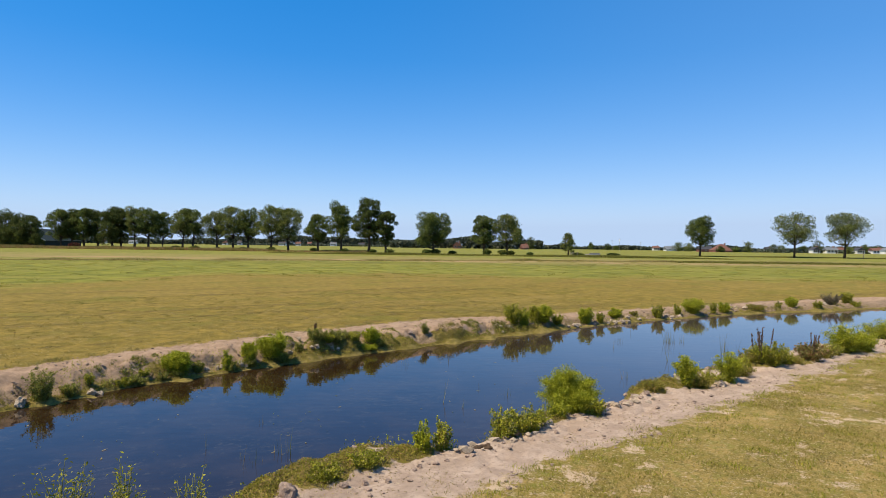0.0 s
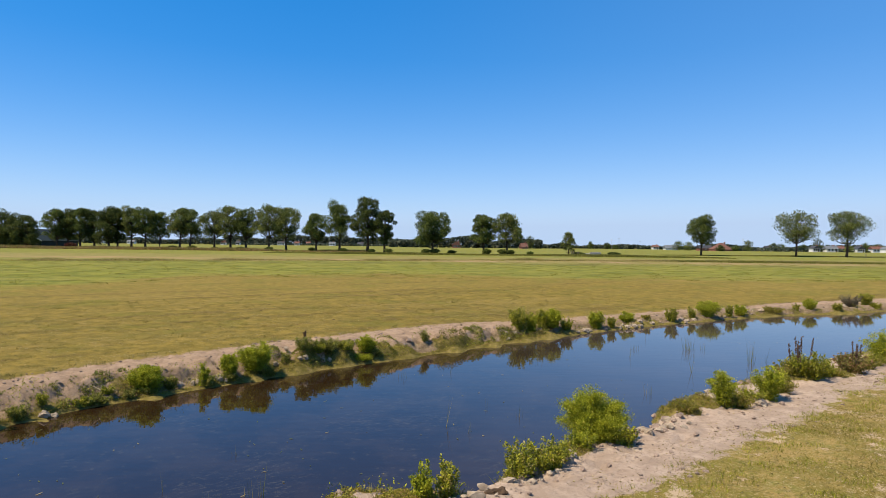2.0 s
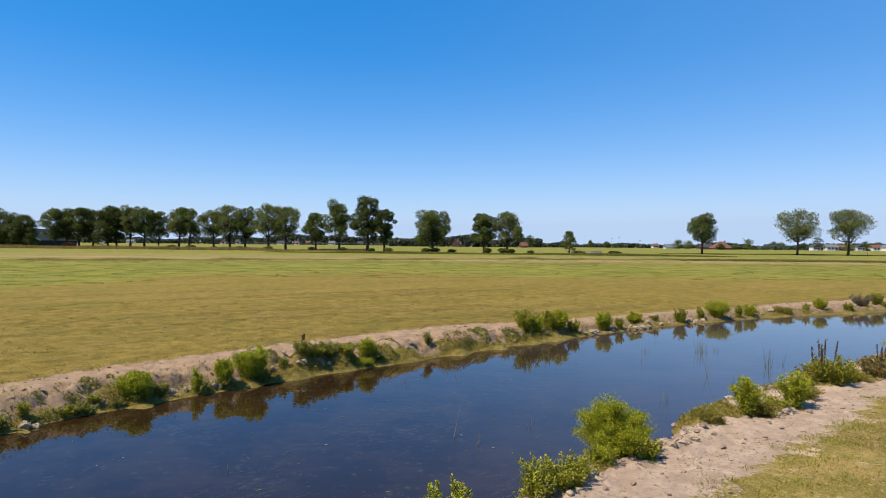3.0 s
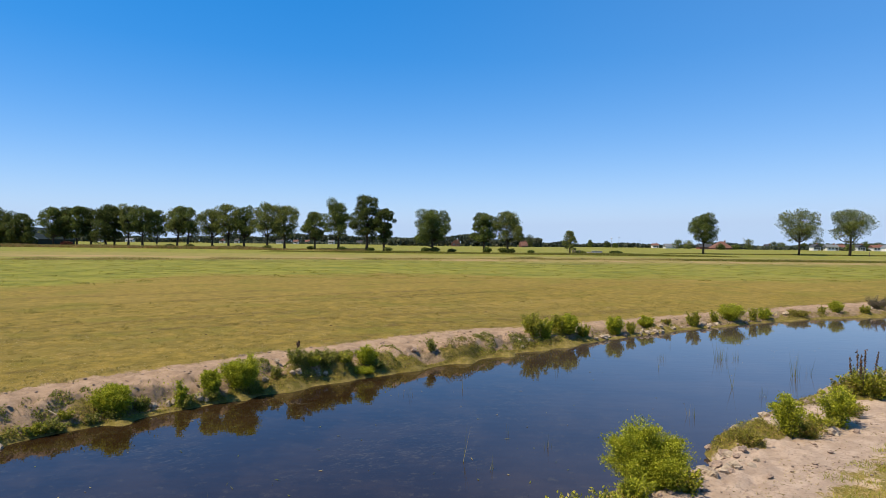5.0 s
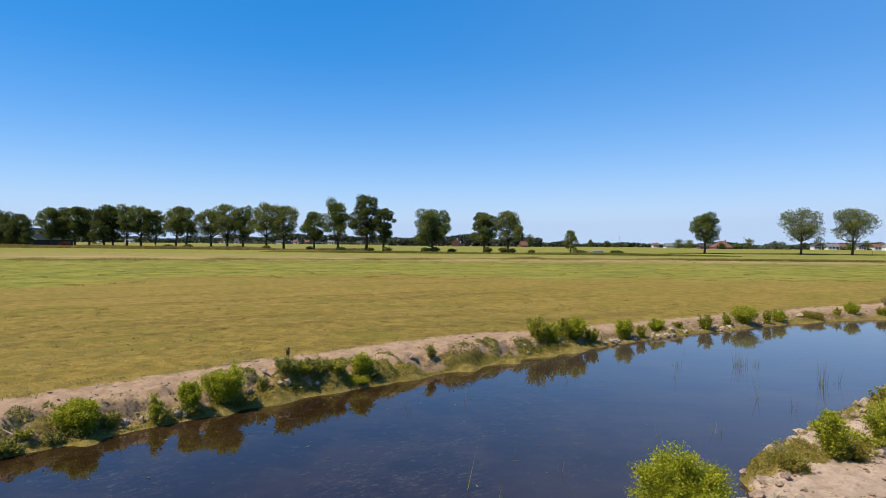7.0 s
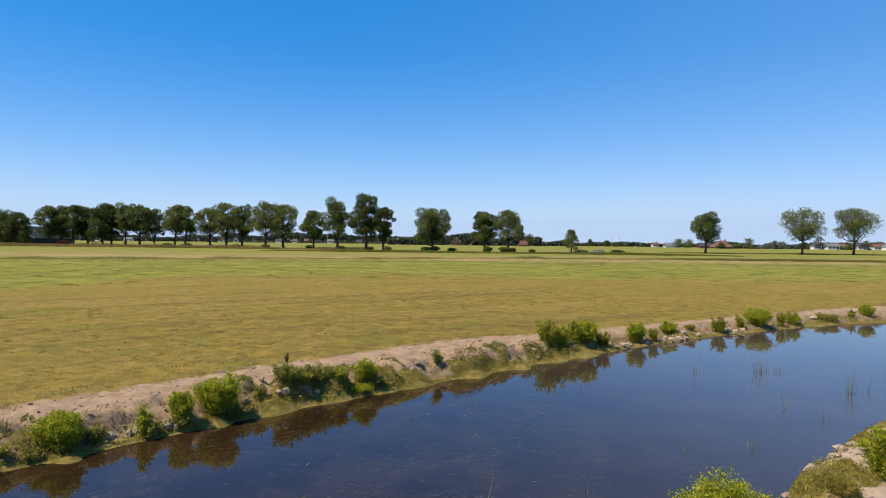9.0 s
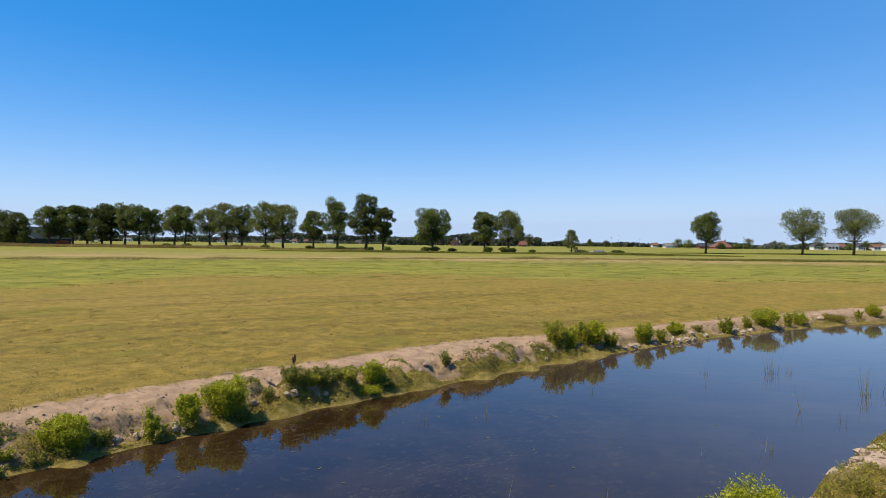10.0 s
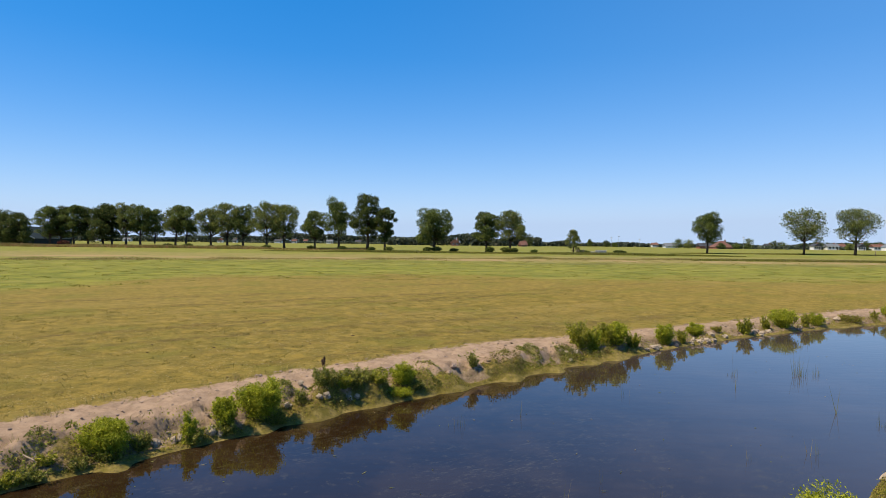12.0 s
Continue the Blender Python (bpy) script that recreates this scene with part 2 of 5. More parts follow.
M_BUSH = leafy("willow_leaves", (0.19, 0.215, 0.012), (0.52, 0.52, 0.04), (0.56, 0.5, 0.08), 0.05, grain=7.0, depth=0.5, through_light=0.4)
M_HERB = leafy("herb_leaves", (0.15, 0.165, 0.014), (0.47, 0.44, 0.04), (0.46, 0.36, 0.12), 0.12, grain=7.0, depth=0.6, through_light=0.32)
M_DARKHERB = leafy("dark_herb_leaves", (0.11, 0.125, 0.022), (0.37, 0.36, 0.06), (0.42, 0.33, 0.12), 0.14, grain=7.0, depth=0.6, through_light=0.35)
M_MOSSY = leafy("cushion_leaves", (0.17, 0.165, 0.018), (0.4, 0.34, 0.055), (0.36, 0.23, 0.1), 0.22, grain=8.0, depth=0.5)
M_SCRUB = leafy("scrub_leaves", (0.09, 0.085, 0.02), (0.3, 0.26, 0.05), (0.3, 0.2, 0.09), 0.3, grain=5.0, depth=0.6)
M_DOCK = leafy("dock_leaves", (0.14, 0.13, 0.03), (0.3, 0.26, 0.07), (0.34, 0.18, 0.09), 0.35)
M_SEED = leafy("seed_heads", (0.09, 0.055, 0.035), (0.19, 0.115, 0.07), (0.16, 0.1, 0.06), 0.3)
M_GREYLEAF = leafy("grey_leaves", (0.1, 0.09, 0.06), (0.2, 0.17, 0.11), (0.24, 0.17, 0.1), 0.3)
M_BLADE = leafy("pasture_blades", (0.17, 0.13, 0.018), (0.3, 0.215, 0.045), (0.4, 0.3, 0.1), 0.3)
M_TUFT = leafy("pasture_tuft_blades", (0.1, 0.095, 0.016), (0.22, 0.19, 0.035), (0.34, 0.26, 0.09), 0.2)
M_VERGE = leafy("verge_blades", (0.15, 0.135, 0.02), (0.3, 0.225, 0.05), (0.46, 0.34, 0.14), 0.3)
M_REED = leafy("reed_blades", (0.11, 0.13, 0.03), (0.22, 0.21, 0.07), (0.34, 0.27, 0.13), 0.3)
M_STRAW = leafy("straw", (0.2, 0.15, 0.05), (0.4, 0.31, 0.13), (0.52, 0.43, 0.24), 0.3)
M_TALL = leafy("tall_grass", (0.15, 0.15, 0.035), (0.32, 0.27, 0.09), (0.36, 0.25, 0.11), 0.3)
M_LUSH = leafy("lush_meadow", (0.18, 0.172, 0.022), (0.29, 0.255, 0.046), (0.4, 0.32, 0.11), 0.2, grain=0.3, depth=0.3, through_light=0.5)
M_EDGE = leafy("uncut_edge_grass", (0.2, 0.18, 0.04), (0.38, 0.3, 0.1), (0.46, 0.34, 0.16), 0.3, grain=0.2, depth=0.4, through_light=0.5)
M_FIELD = leafy("field_herbage", (0.12, 0.12, 0.02), (0.2, 0.18, 0.035), (0.24, 0.18, 0.06), 0.2, grain=0.25, depth=0.5)
M_FRINGE = leafy("fringe_herbage", (0.13, 0.14, 0.02), (0.22, 0.2, 0.035), (0.2, 0.15, 0.06), 0.2, grain=0.25, depth=0.5)
# greyed, bluish greens: the veil of distant air is put into the leaf colour
M_HAZYWOOD = leafy("hazy_far_leaves", (0.05, 0.065, 0.045), (0.12, 0.14, 0.09), (0.14, 0.14, 0.09), 0.1, grain=0.1, depth=0.4)
M_BRICK = plain("brick_wall", (0.28, 0.13, 0.09), 0.85, 2, 0.25)
M_WHITE = plain("white_wall", (0.72, 0.7, 0.66), 0.8, 1, 0.12)
M_REDROOF = plain("red_roof_tiles", (0.17, 0.085, 0.062), 0.7, 1.5, 0.3)
M_DARKROOF = plain("dark_roof_tiles", (0.06, 0.06, 0.065), 0.6, 1.5, 0.3)
M_GREYROOF = plain("grey_roof_sheet", (0.15, 0.16, 0.165), 0.5, 1.0, 0.2)
M_BOARD = plain("tarred_boards", (0.02, 0.028, 0.026), 0.8, 3, 0.3)
M_CONCRETE = plain("concrete", (0.42, 0.39, 0.34), 0.9, 3, 0.25)
M_TIMBER = plain("grey_timber", (0.2, 0.16, 0.12), 0.9, 5, 0.35)
M_STEEL = plain("galvanised_steel", (0.4, 0.42, 0.44), 0.45, 3, 0.15, metal=0.8)
gp = Nodes("dark_window_glass")
M_PANE = gp.finish((0.03, 0.035, 0.04), 0.06, 0.6)


# ---- mesh helpers ----
def part(name, bm, material, parent, label=""):
    me = bpy.data.meshes.new(name)
    bm.to_mesh(me)
    bm.free()
    me.materials.append(material)
    ob = new(name, me)
    ob.parent = parent
    return tagged(ob, label)


def mesh_part(name, verts, faces, material, parent=None, smooth=False, label=""):
    me = bpy.data.meshes.new(name)
    me.from_pydata(verts, [], faces)
    me.materials.append(material)
    if smooth:
        me.shade_smooth()
    ob = new(name, me)
    ob.parent = parent
    return tagged(ob, label)


def quads_part(name, corners, material, parent=None, label=""):
    """corners: array (n, k, 3) of loose k-sided faces."""
    n, k = corners.shape[:2]
    me = bpy.data.meshes.new(name)
    me.vertices.add(n * k)
    me.vertices.foreach_set("co", corners.reshape(-1).astype(np.float32))
    me.loops.add(n * k)
    me.loops.foreach_set("vertex_index", np.arange(n * k, dtype=np.int32))
    me.polygons.add(n)
    me.polygons.foreach_set("loop_start", np.arange(0, n * k, k, dtype=np.int32))
    me.update(calc_edges=True)
    me.materials.append(material)
    ob = new(name, me)
    ob.parent = parent
    return tagged(ob, label)


def empty(name, x, y, z, turn=0.0):
    ob = new(name)
    ob.matrix_basis = pose(x, y, z, 0, 0, turn)
    return ob


def tube(bm, points, radii, sides=6):
    """A bent, tapered tube with closed ends."""
    rings = []
    for i, p in enumerate(points):
        a, b = points[max(i - 1, 0)], points[min(i + 1, len(points) - 1)]
        q = (Vector(b) - Vector(a)).normalized().to_track_quat("Z", "Y")
        rings.append([bm.verts.new(Vector(p) + q @ Vector((math.cos(2 * math.pi * k / sides) * radii[i], math.sin(2 * math.pi * k / sides) * radii[i], 0))) for k in range(sides)])
    for r0, r1 in zip(rings, rings[1:]):
        for k in range(sides):
            bm.faces.new((r0[k], r0[(k + 1) % sides], r1[(k + 1) % sides], r1[k])).smooth = True
    bm.faces.new(rings[0][::-1])
    bm.faces.new(rings[-1])


def box(bm, x0, y0, z0, x1, y1, z1, bevel=0.0):
    m = Matrix.LocRotScale(((x0 + x1) / 2, (y0 + y1) / 2, (z0 + z1) / 2), None, (x1 - x0, y1 - y0, z1 - z0))
    made = bmesh.ops.create_cube(bm, size=1, matrix=m)
    if bevel:
        edges = list({e for v in made["verts"] for e in v.link_edges})
        bmesh.ops.bevel(bm, geom=edges, offset=bevel, segments=1, affect="EDGES")


def unit(v):
    return v / np.maximum(np.linalg.norm(v, axis=1, keepdims=True), 1e-9)


def leaf_corners(rng, centres, ways, length, width, droop=0.25):
    """Folded four-cornered leaves at centres that point along ways."""
    n = len(centres)
    ways = unit(ways)
    side = unit(np.cross(ways, rng.normal(size=(n, 3))))
    up = np.cross(side, ways)
    size = rng.uniform(0.6, 1.25, (n, 1))
    ln, wd = length * size, width * size
    base, tip = centres - ways * ln * 0.5, centres + ways * ln * 0.5 - up * ln * droop * 0.4
    mid = centres + up * wd * 0.18
    return np.stack((base, mid + side * wd * 0.5, tip, mid - side * wd * 0.5), axis=1)


# ---- the lie of the land: s runs along the ditch, u across it ----
ALONG, ACROSS = np.array((math.cos(radians(36)), math.sin(radians(36)))), np.array((-math.sin(radians(36)), math.cos(radians(36))))
WATER = -0.52
FAR_S = [-40, -12, 0.7, 2.6, 3.6, 4.5, 5.8, 7.6, 9.5, 12.8, 16.5, 20.5, 24, 26, 29.3, 31.8, 36, 43, 60]
FAR_U = [8.6, 9.6, 11.85, 12.65, 12.88, 13.1, 13.33, 13.52, 13.68, 14.08, 14.28, 14.35, 14.0, 13.75, 12.96, 12.3, 11.4, 9.2, 8.8]
NEAR_S = [-40, -12, 1.3, 2.6, 3.1, 3.7, 4.3, 4.7, 5.3, 5.7, 6.8, 7.5, 8.3, 8.8, 9.3, 9.7, 10.4, 11.2, 13, 15, 19, 23, 32, 43, 60]
NEAR_U = [5.8, 5.8, 5.95, 6.25, 6.6, 6.8, 7.0, 6.65, 6.2, 6.25, 6.5, 6.8, 6.75, 6.55, 6.65, 7.05, 7.25, 7.3, 7.55, 7.65, 7.7, 7.8, 7.9, 8.6, 8.8]
LEDGE_S, LEDGE_Z = [-10, 3, 8, 12, 15, 18, 30, 40], [-0.06, -0.06, -0.03, -0.05, -0.16, -0.24, -0.25, -0.2]
DIRT_S, DIRT_W = [-10, 2, 5, 8, 9.5, 11, 13, 16, 22, 26, 30, 40], [0.95, 0.95, 1.05, 1.1, 1.15, 1.3, 1.25, 1.2, 1.15, 1.25, 1.9, 2.2]
VERGE_S, VERGE_U = [-10, 4.5, 6.4, 7.8, 9.3, 10.4, 12.1, 13.5, 14.5, 16.4, 18, 40], [4.7, 4.95, 5.1, 5.06, 5.38, 5.4, 5.6, 5.8, 5.6, 6.1, 6.1, 6.6]
WAVE = np.random.default_rng(5)
WAVES = [(WAVE.uniform(0.6, 1.6) * f, WAVE.uniform(0, 6.28), WAVE.uniform(0, 6.28)) for f in (0.5, 0.9, 1.6, 2.8, 4.6, 7.5)]


def wobble(s, seed):
    out = np.zeros_like(s)
    for i, (f, a, b) in enumerate(WAVES):
        out += np.sin(s * f * (1 + 0.13 * seed) + a + seed * 1.7) / (1.6 ** i)
    return out / 2.2


def rough(x, y, f, seed):
    """Cheap bumpy field of crossed waves, about -1 to 1."""
    out = np.zeros_like(x)
    g = np.random.default_rng(seed)
    for i in range(9):
        a, k = g.uniform(0, 6.28), f * g.uniform(0.7, 1.9)
        out += np.sin((x * math.cos(a) + y * math.sin(a)) * k + g.uniform(0, 6.28) + 1.3 * np.sin((y * math.cos(a) - x * math.sin(a)) * k * 0.6))
    return out / 4.5


def step(v, a, b):
    t = np.clip((v - a) / (b - a), 0, 1)
    return t * t * (3 - 2 * t)


# cushions of turf on the water's edge: x, y, radius, rise
MOUNDS = [(-0.85, 6.85, 0.4, 0.15), (-0.45, 7.3, 0.36, 0.13), (-1.3, 6.5, 0.32, 0.13), (4.05, 11.25, 0.34, 0.13), (4.5, 11.55, 0.3, 0.13), (5.15, 11.8, 0.26, 0.1), (2.05, 9.35, 0.25, 0.08),
          (10.6, 15.95, 0.5, 0.12), (8.2, 14.3, 0.45, 0.1), (7.2, 13.8, 0.4, 0.1), (0.1, 7.7, 0.3, 0.08), (1.3, 8.7, 0.3, 0.06),
          (-0.43, 16.75, 0.34, 0.12), (0.81, 17.6, 0.36, 0.13), (1.86, 18.5, 0.34, 0.12), (2.9, 19.4, 0.5, 0.1), (3.7, 20.0, 0.5, 0.1), (-5.5, 11.0, 0.3, 0.1), (-2.6, 14.75, 0.4, 0.14),
          (-1.85, 15.75, 0.42, 0.12), (-1.1, 16.4, 0.34, 0.1), (-6.0, 10.55, 0.3, 0.1), (13.2, 26.1, 0.5, 0.12), (17.4, 27.6, 0.9, 0.16), (-3.2, 14.0, 0.3, 0.08), (-4.4, 12.4, 0.34, 0.1)]


def land(x, y):
    """Height, and the shares of soil, moss and near verge, at places of the plan."""
    x, y = np.asarray(x, float), np.asarray(y, float)
    s, u = x * ALONG[0] + y * ALONG[1], x * ACROSS[0] + y * ACROSS[1]
    far = np.interp(s, FAR_S, FAR_U) + 0.10 * wobble(s, 1)
    near = np.interp(s, NEAR_S, NEAR_U) + 0.05 * wobble(s, 2)
    ledge = np.interp(s, LEDGE_S, LEDGE_Z)
    dirt = np.interp(s, DIRT_S, DIRT_W) + 0.12 * wobble(s, 3)
    verge = np.interp(s, VERGE_S, VERGE_U) + 0.18 * wobble(s, 4)
    e, n = u - far, near - u
    bumps = rough(x, y, 6, 3) * 0.4 + rough(x, y, 15, 4) * 0.4 + rough(x, y, 34, 5) * 0.3
    lip = 0.34 + 0.12 * rough(x, y, 2.4, 8)
    worn = e + 0.11 * rough(x, y, 4.2, 13) + 0.06 * rough(x, y, 10, 14)
    drop = 0.13 + 0.05 * rough(x, y, 1.9, 6)
    top = 0.52 + ledge
    rise = 0.05 * step(e, 0.0, 0.1) + (top - drop - 0.05) * step(worn, lip - 0.3, lip + 0.3) * step(e, 0.05, 0.2) + drop * step(worn, lip, dirt + 0.1)
    z_far = WATER + rise + bumps * (0.085 * step(e, 0.1, 0.25) * (1 - step(e, lip + 0.1, lip + 0.45)) + 0.016 * step(e, 0, 0.2) + 0.02 * step(e, 0.3, 0.5) * (1 - step(e, dirt, dirt + 0.6)))
    z_far = np.where(e > dirt, z_far + (0 - ledge) * step(e, dirt, dirt + 14), z_far)
    z_near = WATER + 0.14 * step(n, 0, 0.1) + 0.07 * step(n, 0.1, 0.4) + bumps * (0.045 * step(n, 0, 0.2) * (1 - step(n, 0.8, 1.6)) + 0.012 * step(n, 0, 0.2)) + 0.03 * step(n, 1.5, 4)
    depth = np.minimum(-e, -n)
    z = np.where(e > 0, z_far, np.where(n > 0, z_near, WATER - np.minimum(0.5, 0.45 * depth)))
    soil = np.where(e > 0, step(e, -0.1, 0.25) * (1 - step(e, dirt - 0.25, dirt + 0.85)), step(u, verge - 0.65, verge + 0.5) * step(n, -0.1, 0.1))
    moss = np.where(e > 0, np.maximum(1.1 * (1 - step(e, 0.05, 0.15)), (1 - step(worn, lip + 0.05, lip + 0.35)) * np.clip(0.28 + 0.6 * rough(x, y, 2.6, 9), 0, 1.05)), (1 - step(n, 0.2, 0.6)) * np.clip(np.interp(s, [2, 4.8, 5.4, 7, 7.6, 9.4, 9.8, 14, 30], [1.0, 1.0, 0.35, 0.5, 0.2, 0.15, 0.9, 0.75, 0.7]) + 0.5 * rough(x, y, 1.3, 10), 0, 1.1))
    lumps = 1 + 0.35 * rough(x, y, 9, 12)
    for mx, my, mr, mh in MOUNDS:
        g = np.exp(-((x - mx) ** 2 + (y - my) ** 2) / (mr * mr) * 1.6) * lumps
        z, moss = z + mh * g, np.maximum(moss, 1.15 * np.clip(g * 2.2, 0, 1))
    return z, soil, moss, (u < 9.5).astype(float), e, n, u - verge


def height(x, y):
    return float(land(np.array([x]), np.array([y]))[0][0])


def spaced(fine0, fine1, fine, far0, far1, growth):
    """Even steps between fine0 and fine1, growing steps out to far0 and far1."""
    out = list(np.arange(fine0, fine1 + 1e-6, fine))
    d, p = fine, fine1
    while p < far1:
        d *= growth
        p += d
        out.append(p)
    d, p = fine, fine0
    while p > far0:
        d *= growth
        p -= d
        out.insert(0, p)
    return np.array(out)


def build_ground():
    ss, uu = spaced(-3, 34, 0.09, -4300, 4300, 1.1), spaced(4.6, 16.0, 0.058, -3500, 4300, 1.08)
    gs, gu = np.meshgrid(ss, uu, indexing="ij")
    x, y = gs * ALONG[0] + gu * ACROSS[0], gs * ALONG[1] + gu * ACROSS[1]
    z, soil, moss, near, e, n, _ = land(x.ravel(), y.ravel())
    me = bpy.data.meshes.new("ground")
    a, b = gs.shape
    idx = np.arange(a * b).reshape(a, b)
    faces = np.stack((idx[:-1, :-1], idx[1:, :-1], idx[1:, 1:], idx[:-1, 1:]), -1).reshape(-1, 4)
    me.vertices.add(a * b)
    me.vertices.foreach_set("co", np.stack((x.ravel(), y.ravel(), z), 1).reshape(-1).astype(np.float32))
    me.loops.add(len(faces) * 4)
    me.loops.foreach_set("vertex_index", faces.reshape(-1).astype(np.int32))
    me.polygons.add(len(faces))
    me.polygons.foreach_set("loop_start", np.arange(0, len(faces) * 4, 4, dtype=np.int32))
    me.update(calc_edges=True)
    me.shade_smooth()
    for name, values in (("soil", soil), ("moss", moss), ("near", near)):
        me.attributes.new(name, "FLOAT", "POINT").data.foreach_set("value", values.astype(np.float32))
    me.materials.append(M_GROUND)
    tagged(new("ground", me), "flat grazed meadow with trodden soil banks along the ditch", "ground", kind="structure")


build_ground()


def build_water():
    ss = np.arange(-38, 58.1, 1.0)
    verts = []
    for s in ss:
        for u in (np.interp(s, NEAR_S, NEAR_U) - 0.35, np.interp(s, FAR_S, FAR_U) + 0.35):
            p = ALONG * s + ACROSS * u
            verts.append((p[0], p[1], WATER))
    faces = [(2 * i, 2 * i + 2, 2 * i + 3, 2 * i + 1) for i in range(len(ss) - 1)]
    ob = mesh_part("water", verts, faces, M_WATER)
    tagged(ob, "still dark water of a wide meadow ditch reflecting the sky", "water", kind="structure")


build_water()


# ---- trees ----
def tree(name, px, d, top, wide, clear=0.3, seed=0, leaves=2200, material=0, label="", lean=0.0, density=1.0):
    """px: metres to the right; d: metres ahead; top: height; wide: crown width; clear: share of the height below the crown."""
    rng = np.random.default_rng(seed + 100)
    t = tagged(empty(name, px, d, 0.0, float(rng.uniform(0, 360))), label, "tree", "field trees")
    bm = bmesh.new()
    r0 = 0.019 * top + 0.06
    bend = rng.normal(0, 0.03, (6, 2)).cumsum(0) * top * 0.25
    hs = np.linspace(-0.15, top * 0.72, 6)
    trunk = [(bend[i][0], bend[i][1], hs[i]) for i in range(6)]
    tube(bm, trunk, [r0 * 1.35, r0, r0 * 0.85, r0 * 0.65, r0 * 0.4, r0 * 0.15], 8)
    part("trunk", bm, M_BARK, t)
    lobes = []
    count = int(15 + wide * 2.0)
    z0 = top * clear
    for i in range(count):
        a = i * 2.4 + rng.uniform(-0.6, 0.6)
        f = (i + 0.5) / count
        zc = z0 + (top - z0) * (0.07 + 0.8 * f) + rng.normal(0, 0.03) * top
        reach = wide * 0.5 * math.sqrt(max(0.1, 1 - (1.62 * f - 0.76) ** 2)) * rng.uniform(0.25, 0.86)
        c = np.array((math.cos(a) * reach, math.sin(a) * reach, zc))
        lobes.append((c, wide * rng.uniform(0.09, 0.17), rng.uniform(0.5, 1.4)))
        k = max(1, min(4, 1 + int(3.2 * (zc - reach * 0.6) / (top * 0.72))))
        start = np.array(trunk[k])
        mid = start * 0.45 + c * 0.55 + np.array((0, 0, -0.06 * top)) + rng.normal(0, 0.02, 3) * top
        bm = bmesh.new()
        tube(bm, [tuple(start), tuple(mid), tuple(c)], [r0 * 0.38, r0 * 0.24, r0 * 0.08], 5)
        part("limb", bm, M_BARK, t)
    lobes.append((np.array((0, 0, top * 0.9)), wide * 0.13, 1.0))
    total = (5.0 if d < 300 else 2.0) * leaves * density / sum(k * r * r for _, r, k in lobes)
    cs, ws = [], []
    for c, r, k in lobes:
        per = max(8, int(total * k * r * r))
        v = unit(rng.normal(size=(per, 3)))
        rr = r * rng.uniform(0.25, 1.0, (per, 1)) ** 0.6 * np.where(rng.uniform(0, 1, (per, 1)) < 0.12, 1.2, 1.0)
        p = c + v * rr * np.array((1.1, 1.1, 0.92)) * rng.uniform(0.85, 1.15, 3)
        cs.append(p)
        ws.append(v + rng.normal(size=(per, 3)) * 0.8 - np.array((0, 0, 0.2)))
    cs, ws = np.concatenate(cs), np.concatenate(ws)
    quads_part("crown", leaf_corners(rng, cs, ws, *((0.34, 0.2) if d < 300 else (0.55, 0.4))), M_TREE[material], t)
    return t


F = 1120.0


def at_px(px, d, eye_x=0.5):
    return eye_x + (px - 788) / F * d


# (bearing column, distance, height, crown width, clear trunk, foliage, leaves)
ROW = [(8, 206, 12.6, 10.5, 0.06, 2, 3000), (34, 204, 11.0, 9.5, 0.05, 2, 2600), (54, 202, 10.4, 9.0, 0.06, 2, 2600),
       (108, 192, 12.0, 9.4, 0.2, 0, 2600), (126, 193, 12.4, 8.0, 0.22, 2, 2200), (148, 192, 12.4, 8.4, 0.22, 0, 2400), (172, 193, 12.0, 8.4, 0.2, 2, 2400), (198, 190, 12.8, 9.4, 0.14, 2, 3000), (212, 191, 12.6, 8.0, 0.2, 2, 2400),
       (238, 190, 12.8, 8.2, 0.34, 1, 1800), (262, 190, 12.6, 8.8, 0.3, 0, 2100), (288, 191, 11.6, 7.8, 0.32, 0, 1700), (322, 190, 12.4, 8.6, 0.32, 1, 2000),
       (342, 189, 12.4, 8.6, 0.3, 0, 2000), (384, 188, 11.8, 8.6, 0.3, 1, 1900), (412, 186, 13.2, 8.8, 0.32, 1, 2000), (440, 186, 12.4, 8.6, 0.3, 0, 2100),
       (480, 182, 13.2, 9.6, 0.3, 1, 2300), (510, 182, 12.8, 9.2, 0.3, 1, 2100), (562, 177, 10.8, 7.8, 0.3, 0, 1900), (603, 174, 13.2, 9.8, 0.32, 0, 2500),
       (652, 170, 14.8, 9.0, 0.24, 2, 3200), (683, 168, 11.6, 6.8, 0.24, 2, 2200), (766, 152, 10.1, 10.4, 0.24, 0, 3000), (857, 156, 9.8, 7.0, 0.28, 0, 2100),
       (899, 156, 10.2, 8.6, 0.3, 1, 1800), (1238, 172, 11.0, 8.9, 0.3, 0, 2100), (1405, 170, 12.3, 11.8, 0.36, 1, 1700), (1493, 170, 12.2, 10.9, 0.38, 1, 1700)]
for i, (px, d, top, wide, clear, kind, leaves) in enumerate(ROW):
    tree("tree", at_px(px, d), d, top, wide, clear, i, leaves, kind,
         ("broad dark-green tree beside a field ditch", "light-green airy tree on the field edge", "dense blackish-green tree in a row on the field edge")[kind if kind != 0 else 0])
tree("small_tree", at_px(1005, 152), 152, 5.8, 4.0, 0.14, 77, 420, 1, "small young tree beside the culvert")



